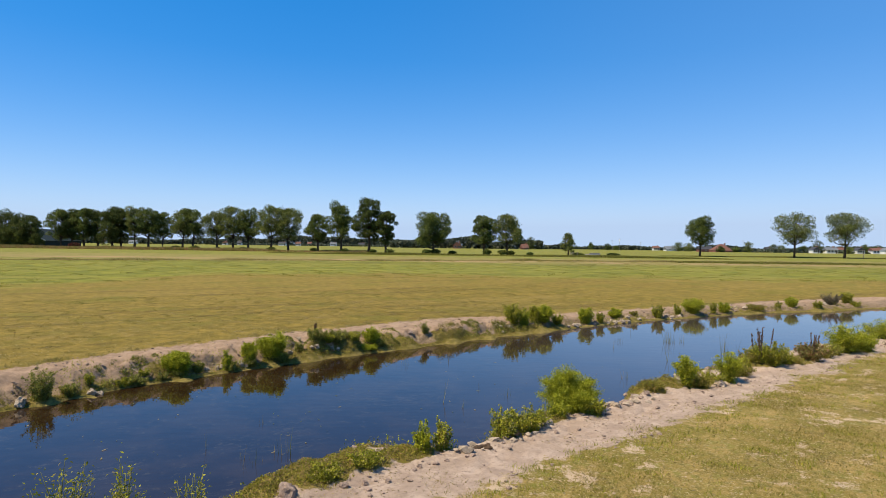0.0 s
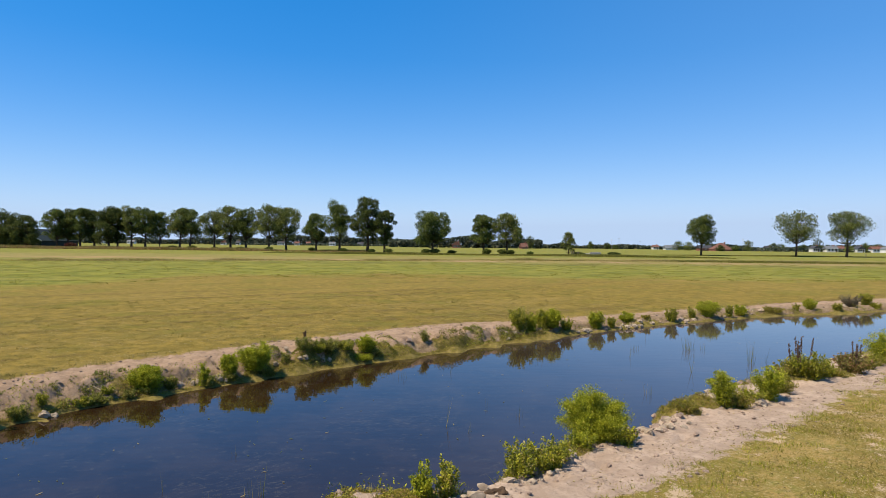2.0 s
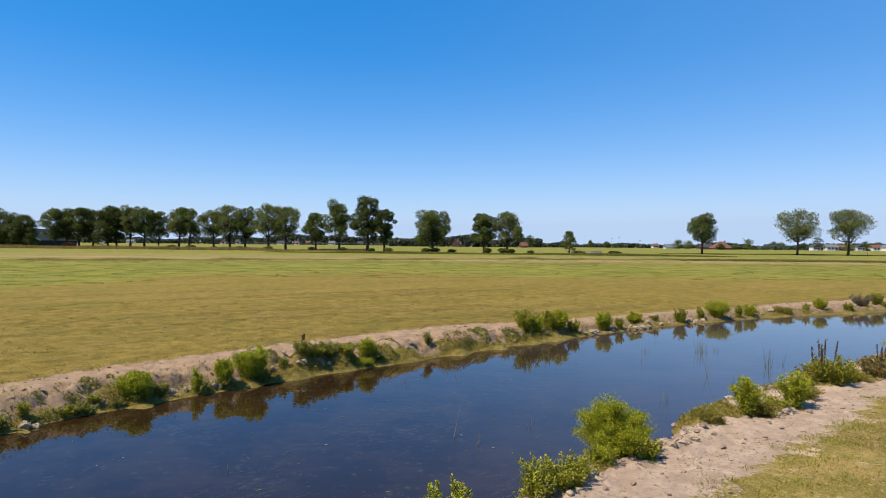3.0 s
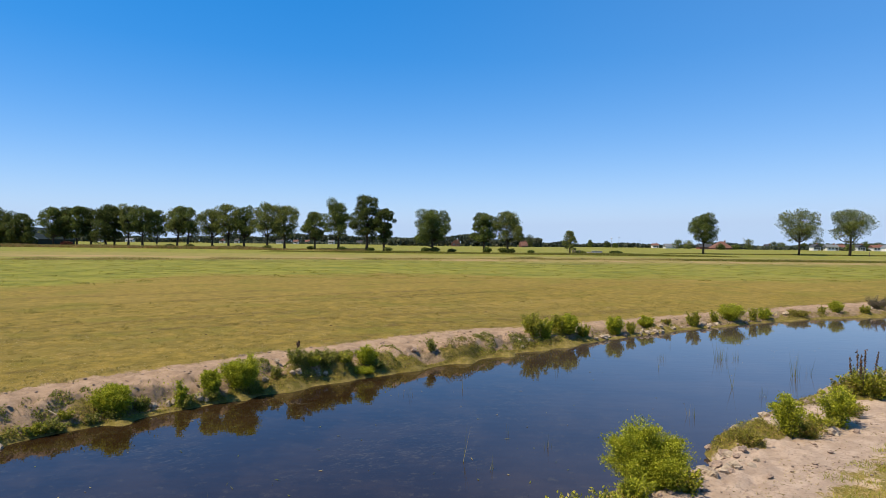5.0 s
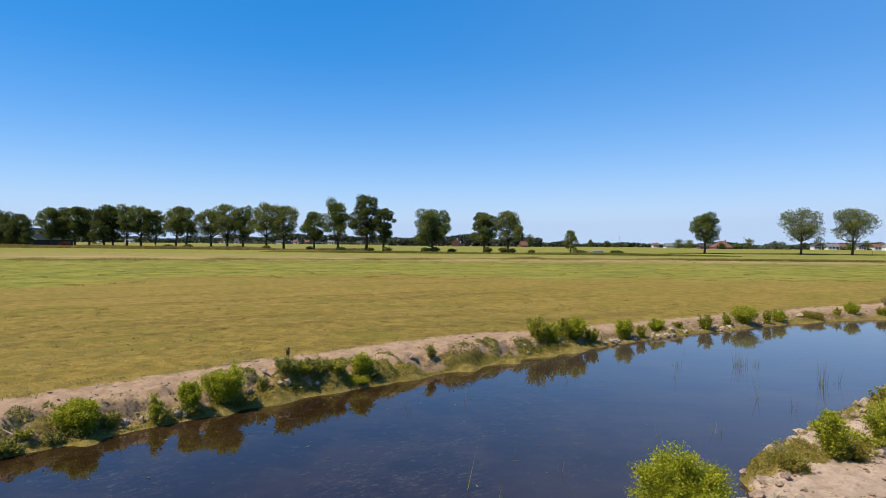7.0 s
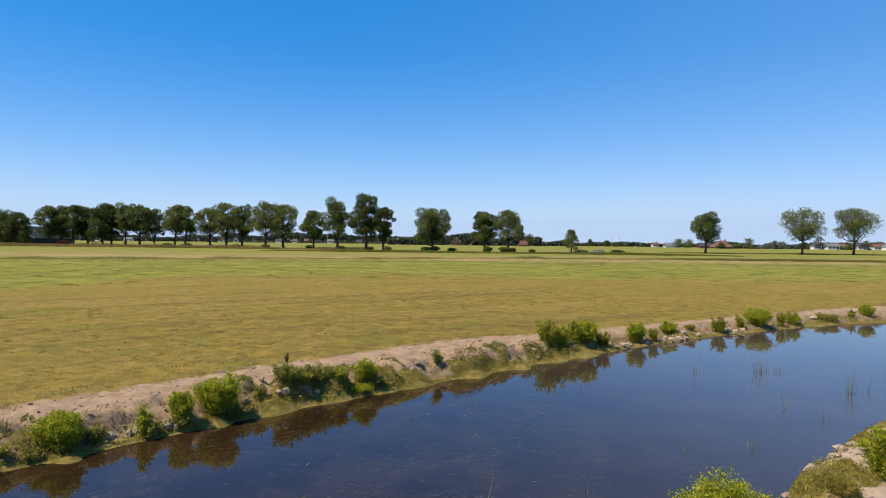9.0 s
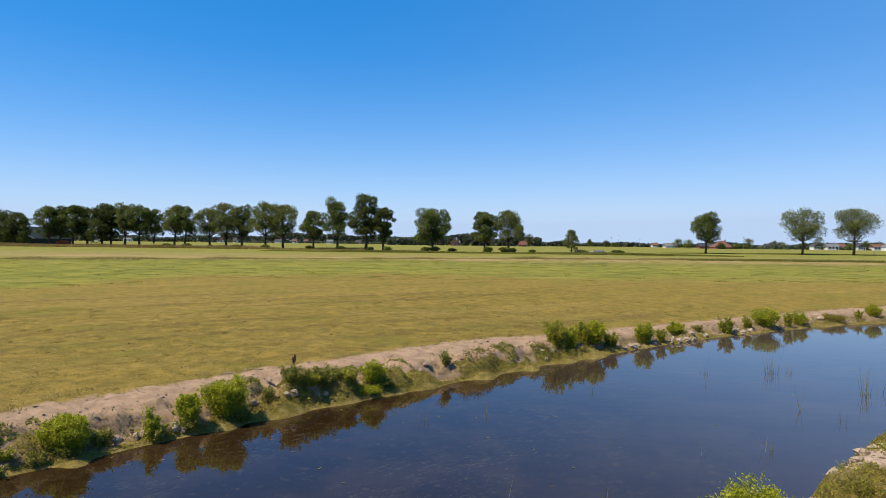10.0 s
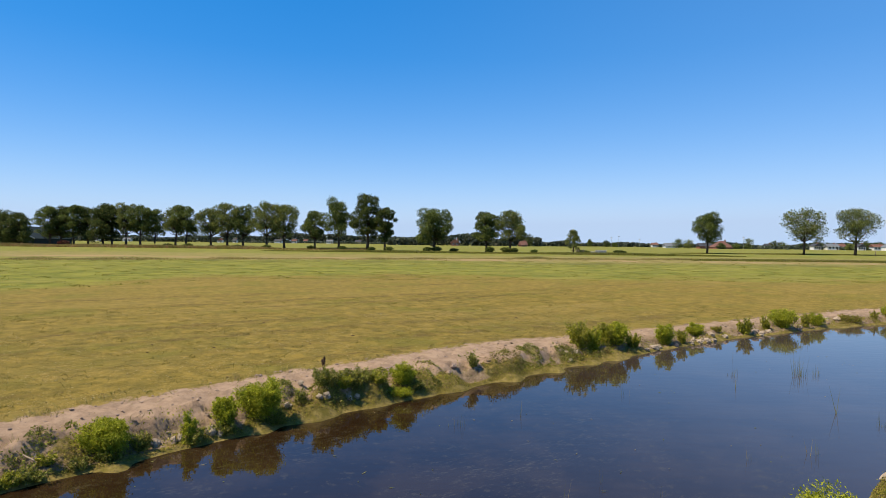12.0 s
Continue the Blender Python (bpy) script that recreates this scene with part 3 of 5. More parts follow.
# ---- plants of the banks ----
def bush(name, x, y, w, h, seed, label, material, leaves=1600, leaf=(0.05, 0.022), bare=0.08, upright=0.5, stem=None, sink=0.02, fluff=0.05):
    """A many-stemmed plant: stems fan out to an uneven dome, with leaves along them."""
    rng = np.random.default_rng(seed)
    h = h * 0.86
    t = tagged(empty(name, x, y, height(x, y) - sink), label, "plant" if name != "bush" else "bush", "bank plants")
    k = int(14 + (56 if name == "bush" else 44) * w)
    bm = bmesh.new()
    per = max(6, leaves // k)
    cs, ws = [], []
    for i in range(k):
        a = rng.uniform(0, 6.283)
        f = math.sqrt(rng.uniform(0.0, 1.0))
        g = rng.uniform(0.62, 1.06) if name == "bush" else rng.uniform(0.4, 1.08)
        tip = np.array((math.cos(a) * f * w * 0.5, math.sin(a) * f * w * 0.5, h * (1 - (1 - upright) * 0.75 * f ** 2.2))) * g
        foot = np.array((math.cos(a) * f * w * 0.13, math.sin(a) * f * w * 0.13, -0.02))
        knee = foot * 0.5 + tip * 0.5 + np.array((0, 0, 0.12 * h)) + rng.normal(0, 0.03, 3) * w
        r = 0.0045 + 0.003 * h
        tube(bm, [tuple(foot), tuple(knee), tuple(tip)], [r, r * 0.7, r * 0.25], 4)
        out = np.array((math.cos(a), math.sin(a), 0.9))
        if name == "bush":
            for q, share, spread in ((rng.uniform(0.12, 0.4), 0.2, 0.05), (rng.uniform(0.45, 0.65), 0.25, 0.05), (rng.uniform(0.7, 0.9), 0.3, 0.045), (1.0, 0.25, 0.032)):
                m = max(3, int(per * share * rng.uniform(0.6, 1.4)))
                p = (1 - q) ** 2 * foot + 2 * q * (1 - q) * knee + q * q * tip
                cs.append(p + rng.normal(0, spread, (m, 3)) * np.array((1.1, 1.1, 0.65)) * (0.35 + w) * rng.uniform(0.6, 1.3))
                ws.append(out * 0.7 + rng.normal(size=(m, 3)) * 0.7)
        else:
            q = rng.uniform(bare, 1.03, (per, 1))
            p = (1 - q) ** 2 * foot + 2 * q * (1 - q) * knee + q * q * tip
            cs.append(p + rng.normal(0, 0.75 * fluff, (per, 3)) * (1.15 - 0.75 * q) * (0.5 + w))
            ws.append(out * 0.8 + rng.normal(size=(per, 3)) * 0.7)
    part("branchwork", bm, stem or M_STEM, t)
    cs = np.concatenate(cs)
    cs[:, 2] = np.maximum(cs[:, 2], 0.015)
    quads_part("foliage", leaf_corners(rng, cs, np.concatenate(ws), *leaf), material, t)
    return t


def seed_spikes(t, w, h, seed, count):
    """Tall brown seed heads over a dock plant."""
    rng = np.random.default_rng(seed)
    for i in range(count):
        a, f = rng.uniform(0, 6.283), rng.uniform(0, 1)
        top = np.array((math.cos(a) * f * w * 0.5, math.sin(a) * f * w * 0.4, h * rng.uniform(0.75, 1.05)))
        bm = bmesh.new()
        tube(bm, [(top[0] * 0.5, top[1] * 0.5, 0.0), (top[0] * 0.8, top[1] * 0.8, top[2] * 0.5), tuple(top)], [0.008, 0.006, 0.003], 4)
        stalk = part("stalk", bm, M_DRYSTEM, t)
        q = rng.uniform(0.55, 1.0, (64, 1))
        p = np.array((top[0] * 0.7, top[1] * 0.7, 0)) * (1 - q) + top * q
        p = p + rng.normal(0, 0.008, (64, 3))
        quads_part("seed_head", leaf_corners(rng, p, rng.normal(size=(64, 3)) + np.array((0, 0, 1.0)), 0.035, 0.022), M_SEED, stalk, "rust-brown seed head")


FRESH, SHRUB, HERB = "light-green leafy bush on the soil bank", "rounded yellow-green bush at the water's edge", "small green weed on the ditch bank"
FAR_PLANTS = [("plant", -6.12, 10.54, 0.55, 0.66, "tall dark-green weed on the bank", M_DARKHERB, 1700), ("plant", -5.92, 10.96, 0.40, 0.30, "dark leafy weed low on the bank", M_DARKHERB, 1300), ("plant", -5.80, 11.38, 0.20, 0.22, HERB, M_HERB, 500),
              ("plant", -5.27, 11.99, 0.44, 0.17, "dark leafy weed low on the bank", M_DARKHERB, 1200), ("plant", -5.40, 11.82, 0.34, 0.20, HERB, M_HERB, 1000), ("plant", -5.20, 12.20, 0.24, 0.15, HERB, M_HERB, 600), ("plant", -4.93, 12.36, 0.26, 0.18, "dark leafy weed low on the bank", M_DARKHERB, 800),
              ("bush", -4.80, 12.74, 0.60, 0.55, SHRUB, M_BUSH, 8500), ("plant", -4.72, 12.68, 0.48, 0.20, "dark leafy weed low on the bank", M_DARKHERB, 1500), ("plant", -4.50, 13.02, 0.28, 0.26, "blackish leafy weed beside pale stones", M_DARKHERB, 1300),
              ("plant", -4.02, 13.36, 0.24, 0.50, "upright small bush on the bank", M_BUSH, 1400), ("plant", -3.98, 13.36, 0.32, 0.20, "dark leafy weed low on the bank", M_DARKHERB, 900), ("bush", -3.68, 13.78, 0.36, 0.50, FRESH, M_BUSH, 3200), ("plant", -3.64, 13.74, 0.38, 0.20, "dark leafy weed low on the bank", M_DARKHERB, 1000),
              ("bush", -3.33, 14.22, 0.66, 0.64, FRESH, M_BUSH, 8500), ("plant", -3.12, 14.30, 0.52, 0.24, "dark leafy weed low on the bank", M_DARKHERB, 1500), ("plant", -2.88, 14.90, 0.30, 0.26, "dark leafy weed low on the bank", M_DARKHERB, 1000),
              ("plant", -2.55, 15.24, 0.56, 0.32, "dark-green leafy weed on a hummock", M_DARKHERB, 2200), ("plant", -2.30, 15.36, 0.40, 0.24, HERB, M_HERB, 1100), ("plant", -2.12, 15.62, 0.58, 0.40, "dark-green leafy weed on a hummock", M_DARKHERB, 2200),
              ("plant", -1.74, 15.82, 0.50, 0.22, "yellow-green grassy weed on the bank", M_HERB, 1400), ("bush", -1.33, 16.19, 0.44, 0.44, FRESH, M_BUSH, 3600), ("plant", -1.12, 16.22, 0.36, 0.20, "dark leafy weed low on the bank", M_DARKHERB, 900), ("plant", -1.42, 16.00, 0.76, 0.14, "yellow-green grassy weed on the bank", M_BUSH, 1700),
              ("plant", -0.02, 17.56, 0.34, 0.38, "grey-green thistle-like weed on the bank", M_DARKHERB, 600), ("plant", 2.66, 20.16, 0.83, 0.73, HERB, M_HERB, 3000),
              ("plant", 3.04, 20.30, 0.55, 0.65, "yellow-green grassy weed on the bank", M_BUSH, 2000), ("plant", 3.44, 20.78, 0.56, 0.73, "tall dark-green weed among bushes", M_HERB, 2200), ("bush", 3.74, 20.86, 0.75, 0.63, FRESH, M_BUSH, 3200),
              ("plant", 4.22, 21.06, 0.50, 0.43, HERB, M_HERB, 1400), ("bush", 5.38, 21.96, 0.54, 0.65, FRESH, M_BUSH, 2600), ("plant", 5.93, 22.25, 0.32, 0.43, HERB, M_HERB, 900),
              ("bush", 6.78, 23.47, 0.56, 0.44, FRESH, M_BUSH, 2000), ("plant", 7.54, 23.78, 0.44, 0.20, HERB, M_MOSSY, 600), ("plant", 8.57, 24.15, 0.54, 0.60, HERB, M_HERB, 1900),
              ("plant", 9.64, 24.95, 0.38, 0.55, HERB, M_HERB, 1100), ("bush", 10.40, 25.36, 0.96, 0.68, FRESH, M_BUSH, 3600), ("plant", 11.39, 25.82, 0.40, 0.53, HERB, M_HERB, 1100),
              ("bush", 12.01, 26.26, 0.66, 0.54, FRESH, M_BUSH, 2000), ("plant", 13.81, 27.20, 1.06, 0.27, HERB, M_MOSSY, 1300), ("plant", 15.12, 27.93, 0.39, 0.40, HERB, M_HERB, 800),
              ("bush", 15.83, 28.14, 0.62, 0.52, FRESH, M_BUSH, 1700), ("plant", 18.33, 29.47, 1.03, 0.68, "dry grey-brown shrub on the far bank", M_GREYLEAF, 2000), ("bush", 19.42, 30.04, 0.69, 0.70, "dark-green rounded shrub on the bank", M_HERB, 2400),
              ("plant", 17.06, 28.26, 0.58, 0.32, HERB, M_HERB, 900), ("plant", 19.58, 29.68, 0.75, 0.35, HERB, M_HERB, 1200), ("bush", 20.70, 29.13, 0.63, 0.35, FRESH, M_HERB, 1300)]
for i, (name, x, y, w, h, label, mat, leaves) in enumerate(FAR_PLANTS):
    bush(name, x, y, w, h, 300 + i, label, mat, int(leaves * (2.3 if x < 0 else 2.2)), (0.034, 0.014) if x < 0 else (0.048, 0.021), upright=0.45 if name == "bush" else 0.6)
NEAR_PLANTS = [("plant", -2.60, 5.30, 0.72, 0.9, "pale straggly weed beside the water", M_HERB, 1300, (0.05, 0.02)), ("plant", -2.20, 5.50, 0.45, 0.78, "pale straggly weed beside the water", M_HERB, 900, (0.05, 0.02)), ("plant", -1.65, 5.60, 0.40, 0.7, "pale straggly weed beside the water", M_HERB, 380, (0.05, 0.02)),
              ("plant", 0.25, 7.69, 0.35, 0.43, "upright leafy weed at the water's edge", M_BUSH, 900, (0.065, 0.026)), ("plant", 0.48, 7.83, 0.40, 0.48, "upright leafy weed at the water's edge", M_HERB, 900, (0.06, 0.026)), ("plant", 1.27, 8.49, 0.60, 0.44, "bushy weed on the soil bank", M_HERB, 1500, (0.055, 0.026)),
              ("plant", 1.62, 8.66, 0.61, 0.42, "bushy weed on the soil bank", M_HERB, 1600, (0.055, 0.026)), ("plant", 1.83, 8.90, 0.42, 0.35, "bushy weed on the soil bank", M_HERB, 900, (0.05, 0.024)), ("plant", 2.16, 9.31, 0.42, 0.32, "grassy weed on the soil bank", M_BUSH, 1200, (0.08, 0.014)),
              ("bush", 2.42, 9.80, 0.92, 0.76, "large rounded yellow-green bush on the soil bank", M_BUSH, 27000, (0.042, 0.0155)), ("plant", 2.74, 9.58, 0.38, 0.30, "dark broad-leaved weed under a bush", M_HERB, 800, (0.055, 0.035)), ("bush", 4.85, 11.50, 0.43, 0.67, "upright light-green bush on the bank", M_BUSH, 3600, (0.05, 0.02)),
              ("plant", 5.11, 11.52, 0.55, 0.26, "bushy weed on the soil bank", M_MOSSY, 1600, (0.05, 0.02)), ("bush", 5.83, 12.04, 0.51, 0.69, "upright light-green bush on the bank", M_BUSH, 4000, (0.05, 0.02)), ("plant", 7.26, 13.71, 0.80, 0.50, "broad clump of green dock on the bank", M_HERB, 1500, (0.07, 0.03)),
              ("plant", 7.48, 13.66, 0.80, 0.62, "broad clump of leafy green weed on the bank", M_HERB, 2400, (0.06, 0.03)), ("plant", 7.05, 13.78, 0.54, 0.31, "bushy weed on the soil bank", M_MOSSY, 1200, (0.06, 0.03)), ("plant", 8.70, 14.34, 0.79, 0.50, "brown-tinged dock on the bank", M_DOCK, 2000, (0.07, 0.035)),
              ("bush", 10.27, 15.58, 0.96, 0.83, "dark-green bush on the bank", M_BUSH, 4500, (0.055, 0.026)), ("plant", 10.78, 15.63, 0.66, 0.57, "low green weed beside a bush", M_BUSH, 2000, (0.06, 0.028)), ("bush", 12.91, 18.18, 0.96, 0.65, "low green bush on the bank", M_BUSH, 2600, (0.06, 0.028)),
              ("plant", -0.74, 6.69, 0.50, 0.16, "dark-leaved herb on a turf cushion", M_HERB, 1600, (0.036, 0.024)), ("plant", -0.35, 7.10, 0.46, 0.16, "dark-leaved herb on a turf cushion", M_HERB, 1500, (0.036, 0.024)), ("plant", 4.13, 11.12, 0.58, 0.14, "bushy weed on the soil bank", M_MOSSY, 1500, (0.045, 0.018)),
              ("plant", 8.15, 14.03, 0.70, 0.18, "bushy weed on the soil bank", M_MOSSY, 1100, (0.05, 0.02)),
              ("plant", 5.45, 11.80, 0.50, 0.26, "low green weed on the bank edge", M_HERB, 1500, (0.05, 0.022)), ("plant", 6.30, 12.60, 0.62, 0.28, "low green weed on the bank edge", M_MOSSY, 1500, (0.05, 0.022)), ("plant", 6.65, 13.20, 0.60, 0.34, "low green weed on the bank edge", M_HERB, 1500, (0.05, 0.022)), ("plant", 7.95, 13.95, 0.55, 0.32, "low green weed on the bank edge", M_HERB, 1500, (0.05, 0.022)), ("plant", 9.30, 14.85, 0.70, 0.34, "low green weed on the bank edge", M_MOSSY, 1500, (0.05, 0.022)), ("plant", 9.75, 15.20, 0.55, 0.36, "low green weed on the bank edge", M_HERB, 1500, (0.05, 0.022)), ("plant", 11.30, 16.40, 0.75, 0.40, "low green weed on the bank edge", M_HERB, 1500, (0.05, 0.022)), ("plant", 11.95, 17.25, 0.66, 0.42, "low green weed on the bank edge", M_BUSH, 1500, (0.05, 0.022))]
for i, (name, x, y, w, h, label, mat, leaves, leaf) in enumerate(NEAR_PLANTS):
    b = bush(name, x, y, w, h, 400 + i, label, mat, int(leaves * 2), (leaf[0] * 0.66, leaf[1] * 0.66), fluff=0.045 if y > 6 else 0.09, upright=0.25 if leaves > 5000 or y < 6 else 0.5)
    if "dock" in label and w > 0.6:
        seed_spikes(b, 0.7, 0.74 if mat == M_HERB else 0.72, 500 + i, 7 if mat == M_HERB else 4)


def dead_stalk(x, y, h, seed):
    t = tagged(empty("dead_stalk", x, y, height(x, y) - 0.02), "dead brown dock stalk standing on the bank", "plant", "bank plants")
    seed_spikes(t, 0.1, h, seed, 2)


dead_stalk(-2.74, 16.15, 0.28, 560)


def twig(x, y, length, turn):
    z = height(x, y)
    t = tagged(empty("twig", x, y, z, turn), "pale dead twig leaning on the bank", "twig")
    bm = bmesh.new()
    tube(bm, [(0, 0, -0.03), (0.03, 0, length * 0.5), (-0.02, 0, length)], [0.012, 0.01, 0.006], 5)
    stem = part("twig_stem", bm, M_STONE, t)
    bm = bmesh.new()
    tube(bm, [(0.03, 0, length * 0.5), (0.09, 0.02, length * 0.72)], [0.007, 0.004], 5)
    part("side_shoot", bm, M_STONE, stem)
    t.rotation_euler = (0.3, radians(-28), radians(turn))


twig(-5.25, 12.12, 0.24, 10)


def blades(rng, x, y, z, tall, wide, lean=0.35, flat=False):
    """Single grass blades as slim triangles."""
    n = len(x)
    a = rng.uniform(0, 6.283, n)
    hgt = tall * rng.uniform(0.5, 1.3, n)
    wd = wide * rng.uniform(0.6, 1.3, n) * 0.5
    dx, dy = np.cos(a) * wd, np.sin(a) * wd
    tx, ty = rng.normal(0, lean, n) * hgt, rng.normal(0, lean, n) * hgt
    zb = z - 0.005
    return np.stack((np.stack((x - dx, y - dy, zb), 1), np.stack((x + dx, y + dy, zb), 1), np.stack((x + tx, y + ty, z + hgt), 1)), 1)


def sward():
    rng = np.random.default_rng(21)

    def patch(n, s0, s1, u0, u1):
        s, u = rng.uniform(s0, s1, n), rng.uniform(u0, u1, n)
        x, y = s * ALONG[0] + u * ACROSS[0], s * ALONG[1] + u * ACROSS[1]
        return (x, y, *land(x, y))

    # cropped pasture behind the ditch
    x, y, z, soil, moss, near, e, n, v = patch(420000, -4, 36, 11.5, 27)
    keep = (e > 0.4) & (soil < rng.uniform(0.0, 0.7, len(x))) & (rng.uniform(0, 1, len(x)) < np.clip(0.8 + 0.3 * rough(x, y, 1.7, 31), 0.2, 1)) & (rng.uniform(0, 1, len(x)) < 1.15 - e / 15)
    q = blades(rng, x[keep], y[keep], z[keep], 0.009, 0.013, 2.4)
    tagged(quads_part("pasture_grass", q, M_BLADE), "short dry olive pasture grass", "grass", kind="stuff")
    # low tufts left standing in the cropped pasture
    cs, cu = rng.uniform(-4, 26, 2600), rng.uniform(13.6, 27, 2600)
    m = rng.integers(8, 22, 2600)
    sx = np.repeat(cs, m) + rng.normal(0, 0.07, m.sum())
    ux = np.repeat(cu, m) + rng.normal(0, 0.05, m.sum())
    x, y = sx * ALONG[0] + ux * ACROSS[0], sx * ALONG[1] + ux * ACROSS[1]
    z, soil, moss, near, e, n, v = land(x, y)
    keep = (e > 0.8) & (soil < 0.45)
    q = blades(rng, x[keep], y[keep], z[keep], 0.032, 0.011, 0.8)
    tagged(quads_part("pasture_tufts", q, M_TUFT), "small olive tufts standing in the cropped pasture", "grass", kind="stuff")
    # verge on this side
    x, y, z, soil, moss, near, e, n, v = patch(420000, 2, 21, -1.5, 6.6)
    keep = (n > 0.4) & (soil + 0.5 * rough(x, y, 2.4, 33) < rng.uniform(0.05, 0.6, len(x))) & (rng.uniform(0, 1, len(x)) < np.clip(0.6 + 0.7 * rough(x, y, 2.6, 32), 0.06, 1)) & (y > 4.5)
    q = blades(rng, x[keep], y[keep], z[keep], 0.02, 0.009, 1.3)
    tagged(quads_part("verge_grass", q, M_VERGE), "patchy short green and straw verge grass", "grass", kind="stuff")
    # straw and dead leaves among the grass
    both = [np.concatenate(c) for c in zip(patch(70000, 2, 21, -1.5, 6.2), patch(60000, -3, 22, 13, 22))]
    x, y, z, soil, moss, near, e, n, v = both
    keep = ((e > 0.9) | (n > 0.8)) & (y > 4.5) & (rng.uniform(0, 1, len(x)) < np.clip(0.4 + 0.8 * rough(x, y, 3.3, 40), 0.05, 1))
    c = np.stack((x, y, z + 0.006), 1)[keep]
    w = rng.normal(size=c.shape) * np.array((1, 1, 0.25))
    q = leaf_corners(rng, c, w, 0.032, 0.009)
    tagged(quads_part("straw_litter", q, M_STRAW), "pale straw and dead leaves lying in the grass", "litter", kind="stuff")
    # upright tufts in the verge, thickest along the path
    x, y, z, soil, moss, near, e, n, v = patch(240000, 2, 21, -1.5, 6.9)
    tuft = rough(x, y, 5.5, 38) + 0.6 * rough(x, y, 13, 39) + 0.5 * np.exp(-(v + 0.35) ** 2 / 0.25)
    keep = (n > 0.5) & (tuft > 0.62 + rng.uniform(-0.2, 0.3, len(x))) & (soil < 0.8) & (y > 4.5)
    q = blades(rng, x[keep], y[keep], z[keep], 0.045, 0.007, 0.5)
    tagged(quads_part("verge_tufts", q, M_HERB), "small green grass tufts beside the bare path", "grass", kind="stuff")
    # turf and small herbs low on both banks
    both = [np.concatenate(c) for c in zip(patch(420000, -4, 34, 5.2, 15.5), patch(200000, 1.5, 13, 5.3, 7.9), patch(160000, -3, 14, 11.3, 15))]
    x, y, z, soil, moss, near, e, n, v = both
    keep = (z > WATER + 0.015) & ((e > -0.02) | (n > -0.02)) & (moss > rng.uniform(0.3, 1.1, len(x)))
    x, y, z = x[keep], y[keep], z[keep]
    c = np.stack((x, y, z + rng.uniform(0.0, 0.035, len(x)) * (1.3 + rough(x, y, 6, 35))), 1)
    q = leaf_corners(rng, c, rng.normal(size=c.shape) + np.array((0, 0, 0.6)), 0.024, 0.012)
    tagged(quads_part("bank_herbs", q, M_MOSSY), "low yellow-green turf and herbs at the waterline", "herbs", kind="stuff")
    # dry grass hanging over both banks
    both = [np.concatenate(c) for c in zip(patch(220000, -4, 34, 11, 15.6), patch(160000, 1, 24, 5.2, 8))]
    x, y, z, soil, moss, near, e, n, v = both
    tuft = rough(x, y, 4.5, 41) + 0.7 * rough(x, y, 11, 42)
    keep = (z > WATER + 0.02) & (((e > 0.06) & (e < 0.6)) | ((e > 0.5) & (soil > 0.1) & (soil < 0.72)) | ((n > 0.04) & (n < 0.5) & (moss > 0.2))) & (tuft > 0.35 + rng.uniform(-0.2, 0.4, len(x)))
    q = blades(rng, x[keep], y[keep], z[keep], 0.07, 0.007, 0.7)
    tagged(quads_part("bank_grass", q, M_TALL), "dry tan and olive grass tufts on the bank face", "grass", kind="stuff")
    # brown-green scrub along the lip of the far bank
    x, y, z, soil, moss, near, e, n, v = patch(260000, -4, 30, 11, 16)
    clump = rough(x, y, 2.2, 43) + 0.6 * rough(x, y, 6.5, 44)
    keep = (z > WATER + 0.03) & (e > 0.08) & (e < 0.5 + 0.2 * rough(x, y, 3.0, 45)) & (clump > 0.05 + 0.3 * step(x, -1, 6) + rng.uniform(-0.1, 0.12, len(x)))
    x, y, z, k = x[keep], y[keep], z[keep], np.clip(clump[keep] + 0.15, 0.1, 0.8)
    c = np.stack((x, y, z + 0.17 * k * rng.uniform(0.0, 1, len(x)) ** 0.8), 1)
    q = leaf_corners(rng, c, rng.normal(size=c.shape) + np.array((0, 0, 0.7)), 0.038, 0.015)
    tagged(quads_part("bank_scrub", q, M_SCRUB), "low brown-green herbs over the lip of the bank", "herbs", kind="stuff")
    # dark small herbs and moss tufts over the broken face of the far bank
    x, y, z, soil, moss, near, e, n, v = patch(420000, -3, 15, 11, 15.5)
    along = x * ALONG[0] + y * ALONG[1]
    clump = rough(x, y, 3.4, 46) + 0.7 * rough(x, y, 9.5, 47) + 0.35 * step(along, 4.2, 5.2) * (1 - step(along, 8.0, 9.5)) - 0.25 * step(e, 0.35, 0.75)
    keep = (z > WATER + 0.04) & (e > 0.07) & (e < 0.85) & (clump > 0.5 + rng.uniform(-0.15, 0.15, len(x)))
    x, y, z, k = x[keep], y[keep], z[keep], np.clip(clump[keep] - 0.3, 0.1, 0.9)
    c = np.stack((x, y, z + 0.13 * k * rng.uniform(0.0, 1, len(x)) ** 0.8), 1)
    q = leaf_corners(rng, c, rng.normal(size=c.shape) + np.array((0, 0, 0.5)), 0.034, 0.018)
    tagged(quads_part("bank_herbage", q, M_DARKHERB), "dark-green and brown small herbs on the broken bank", "herbs", kind="stuff")
    # taller weeds between the bushes
    x, y, z, soil, moss, near, e, n, v = patch(300000, -4, 34, 5.2, 16)
    clump = rough(x, y, 3.1, 36) + 0.5 * rough(x, y, 7, 37)
    keep = (z > WATER + 0.03) & (((e > 0.08) & (e < 0.62)) | ((n > 0.03) & (n < 0.42) & (moss > 0.25))) & (clump > np.where(e > 0, 0.25, 0.5) + rng.uniform(-0.15, 0.3, len(x)))
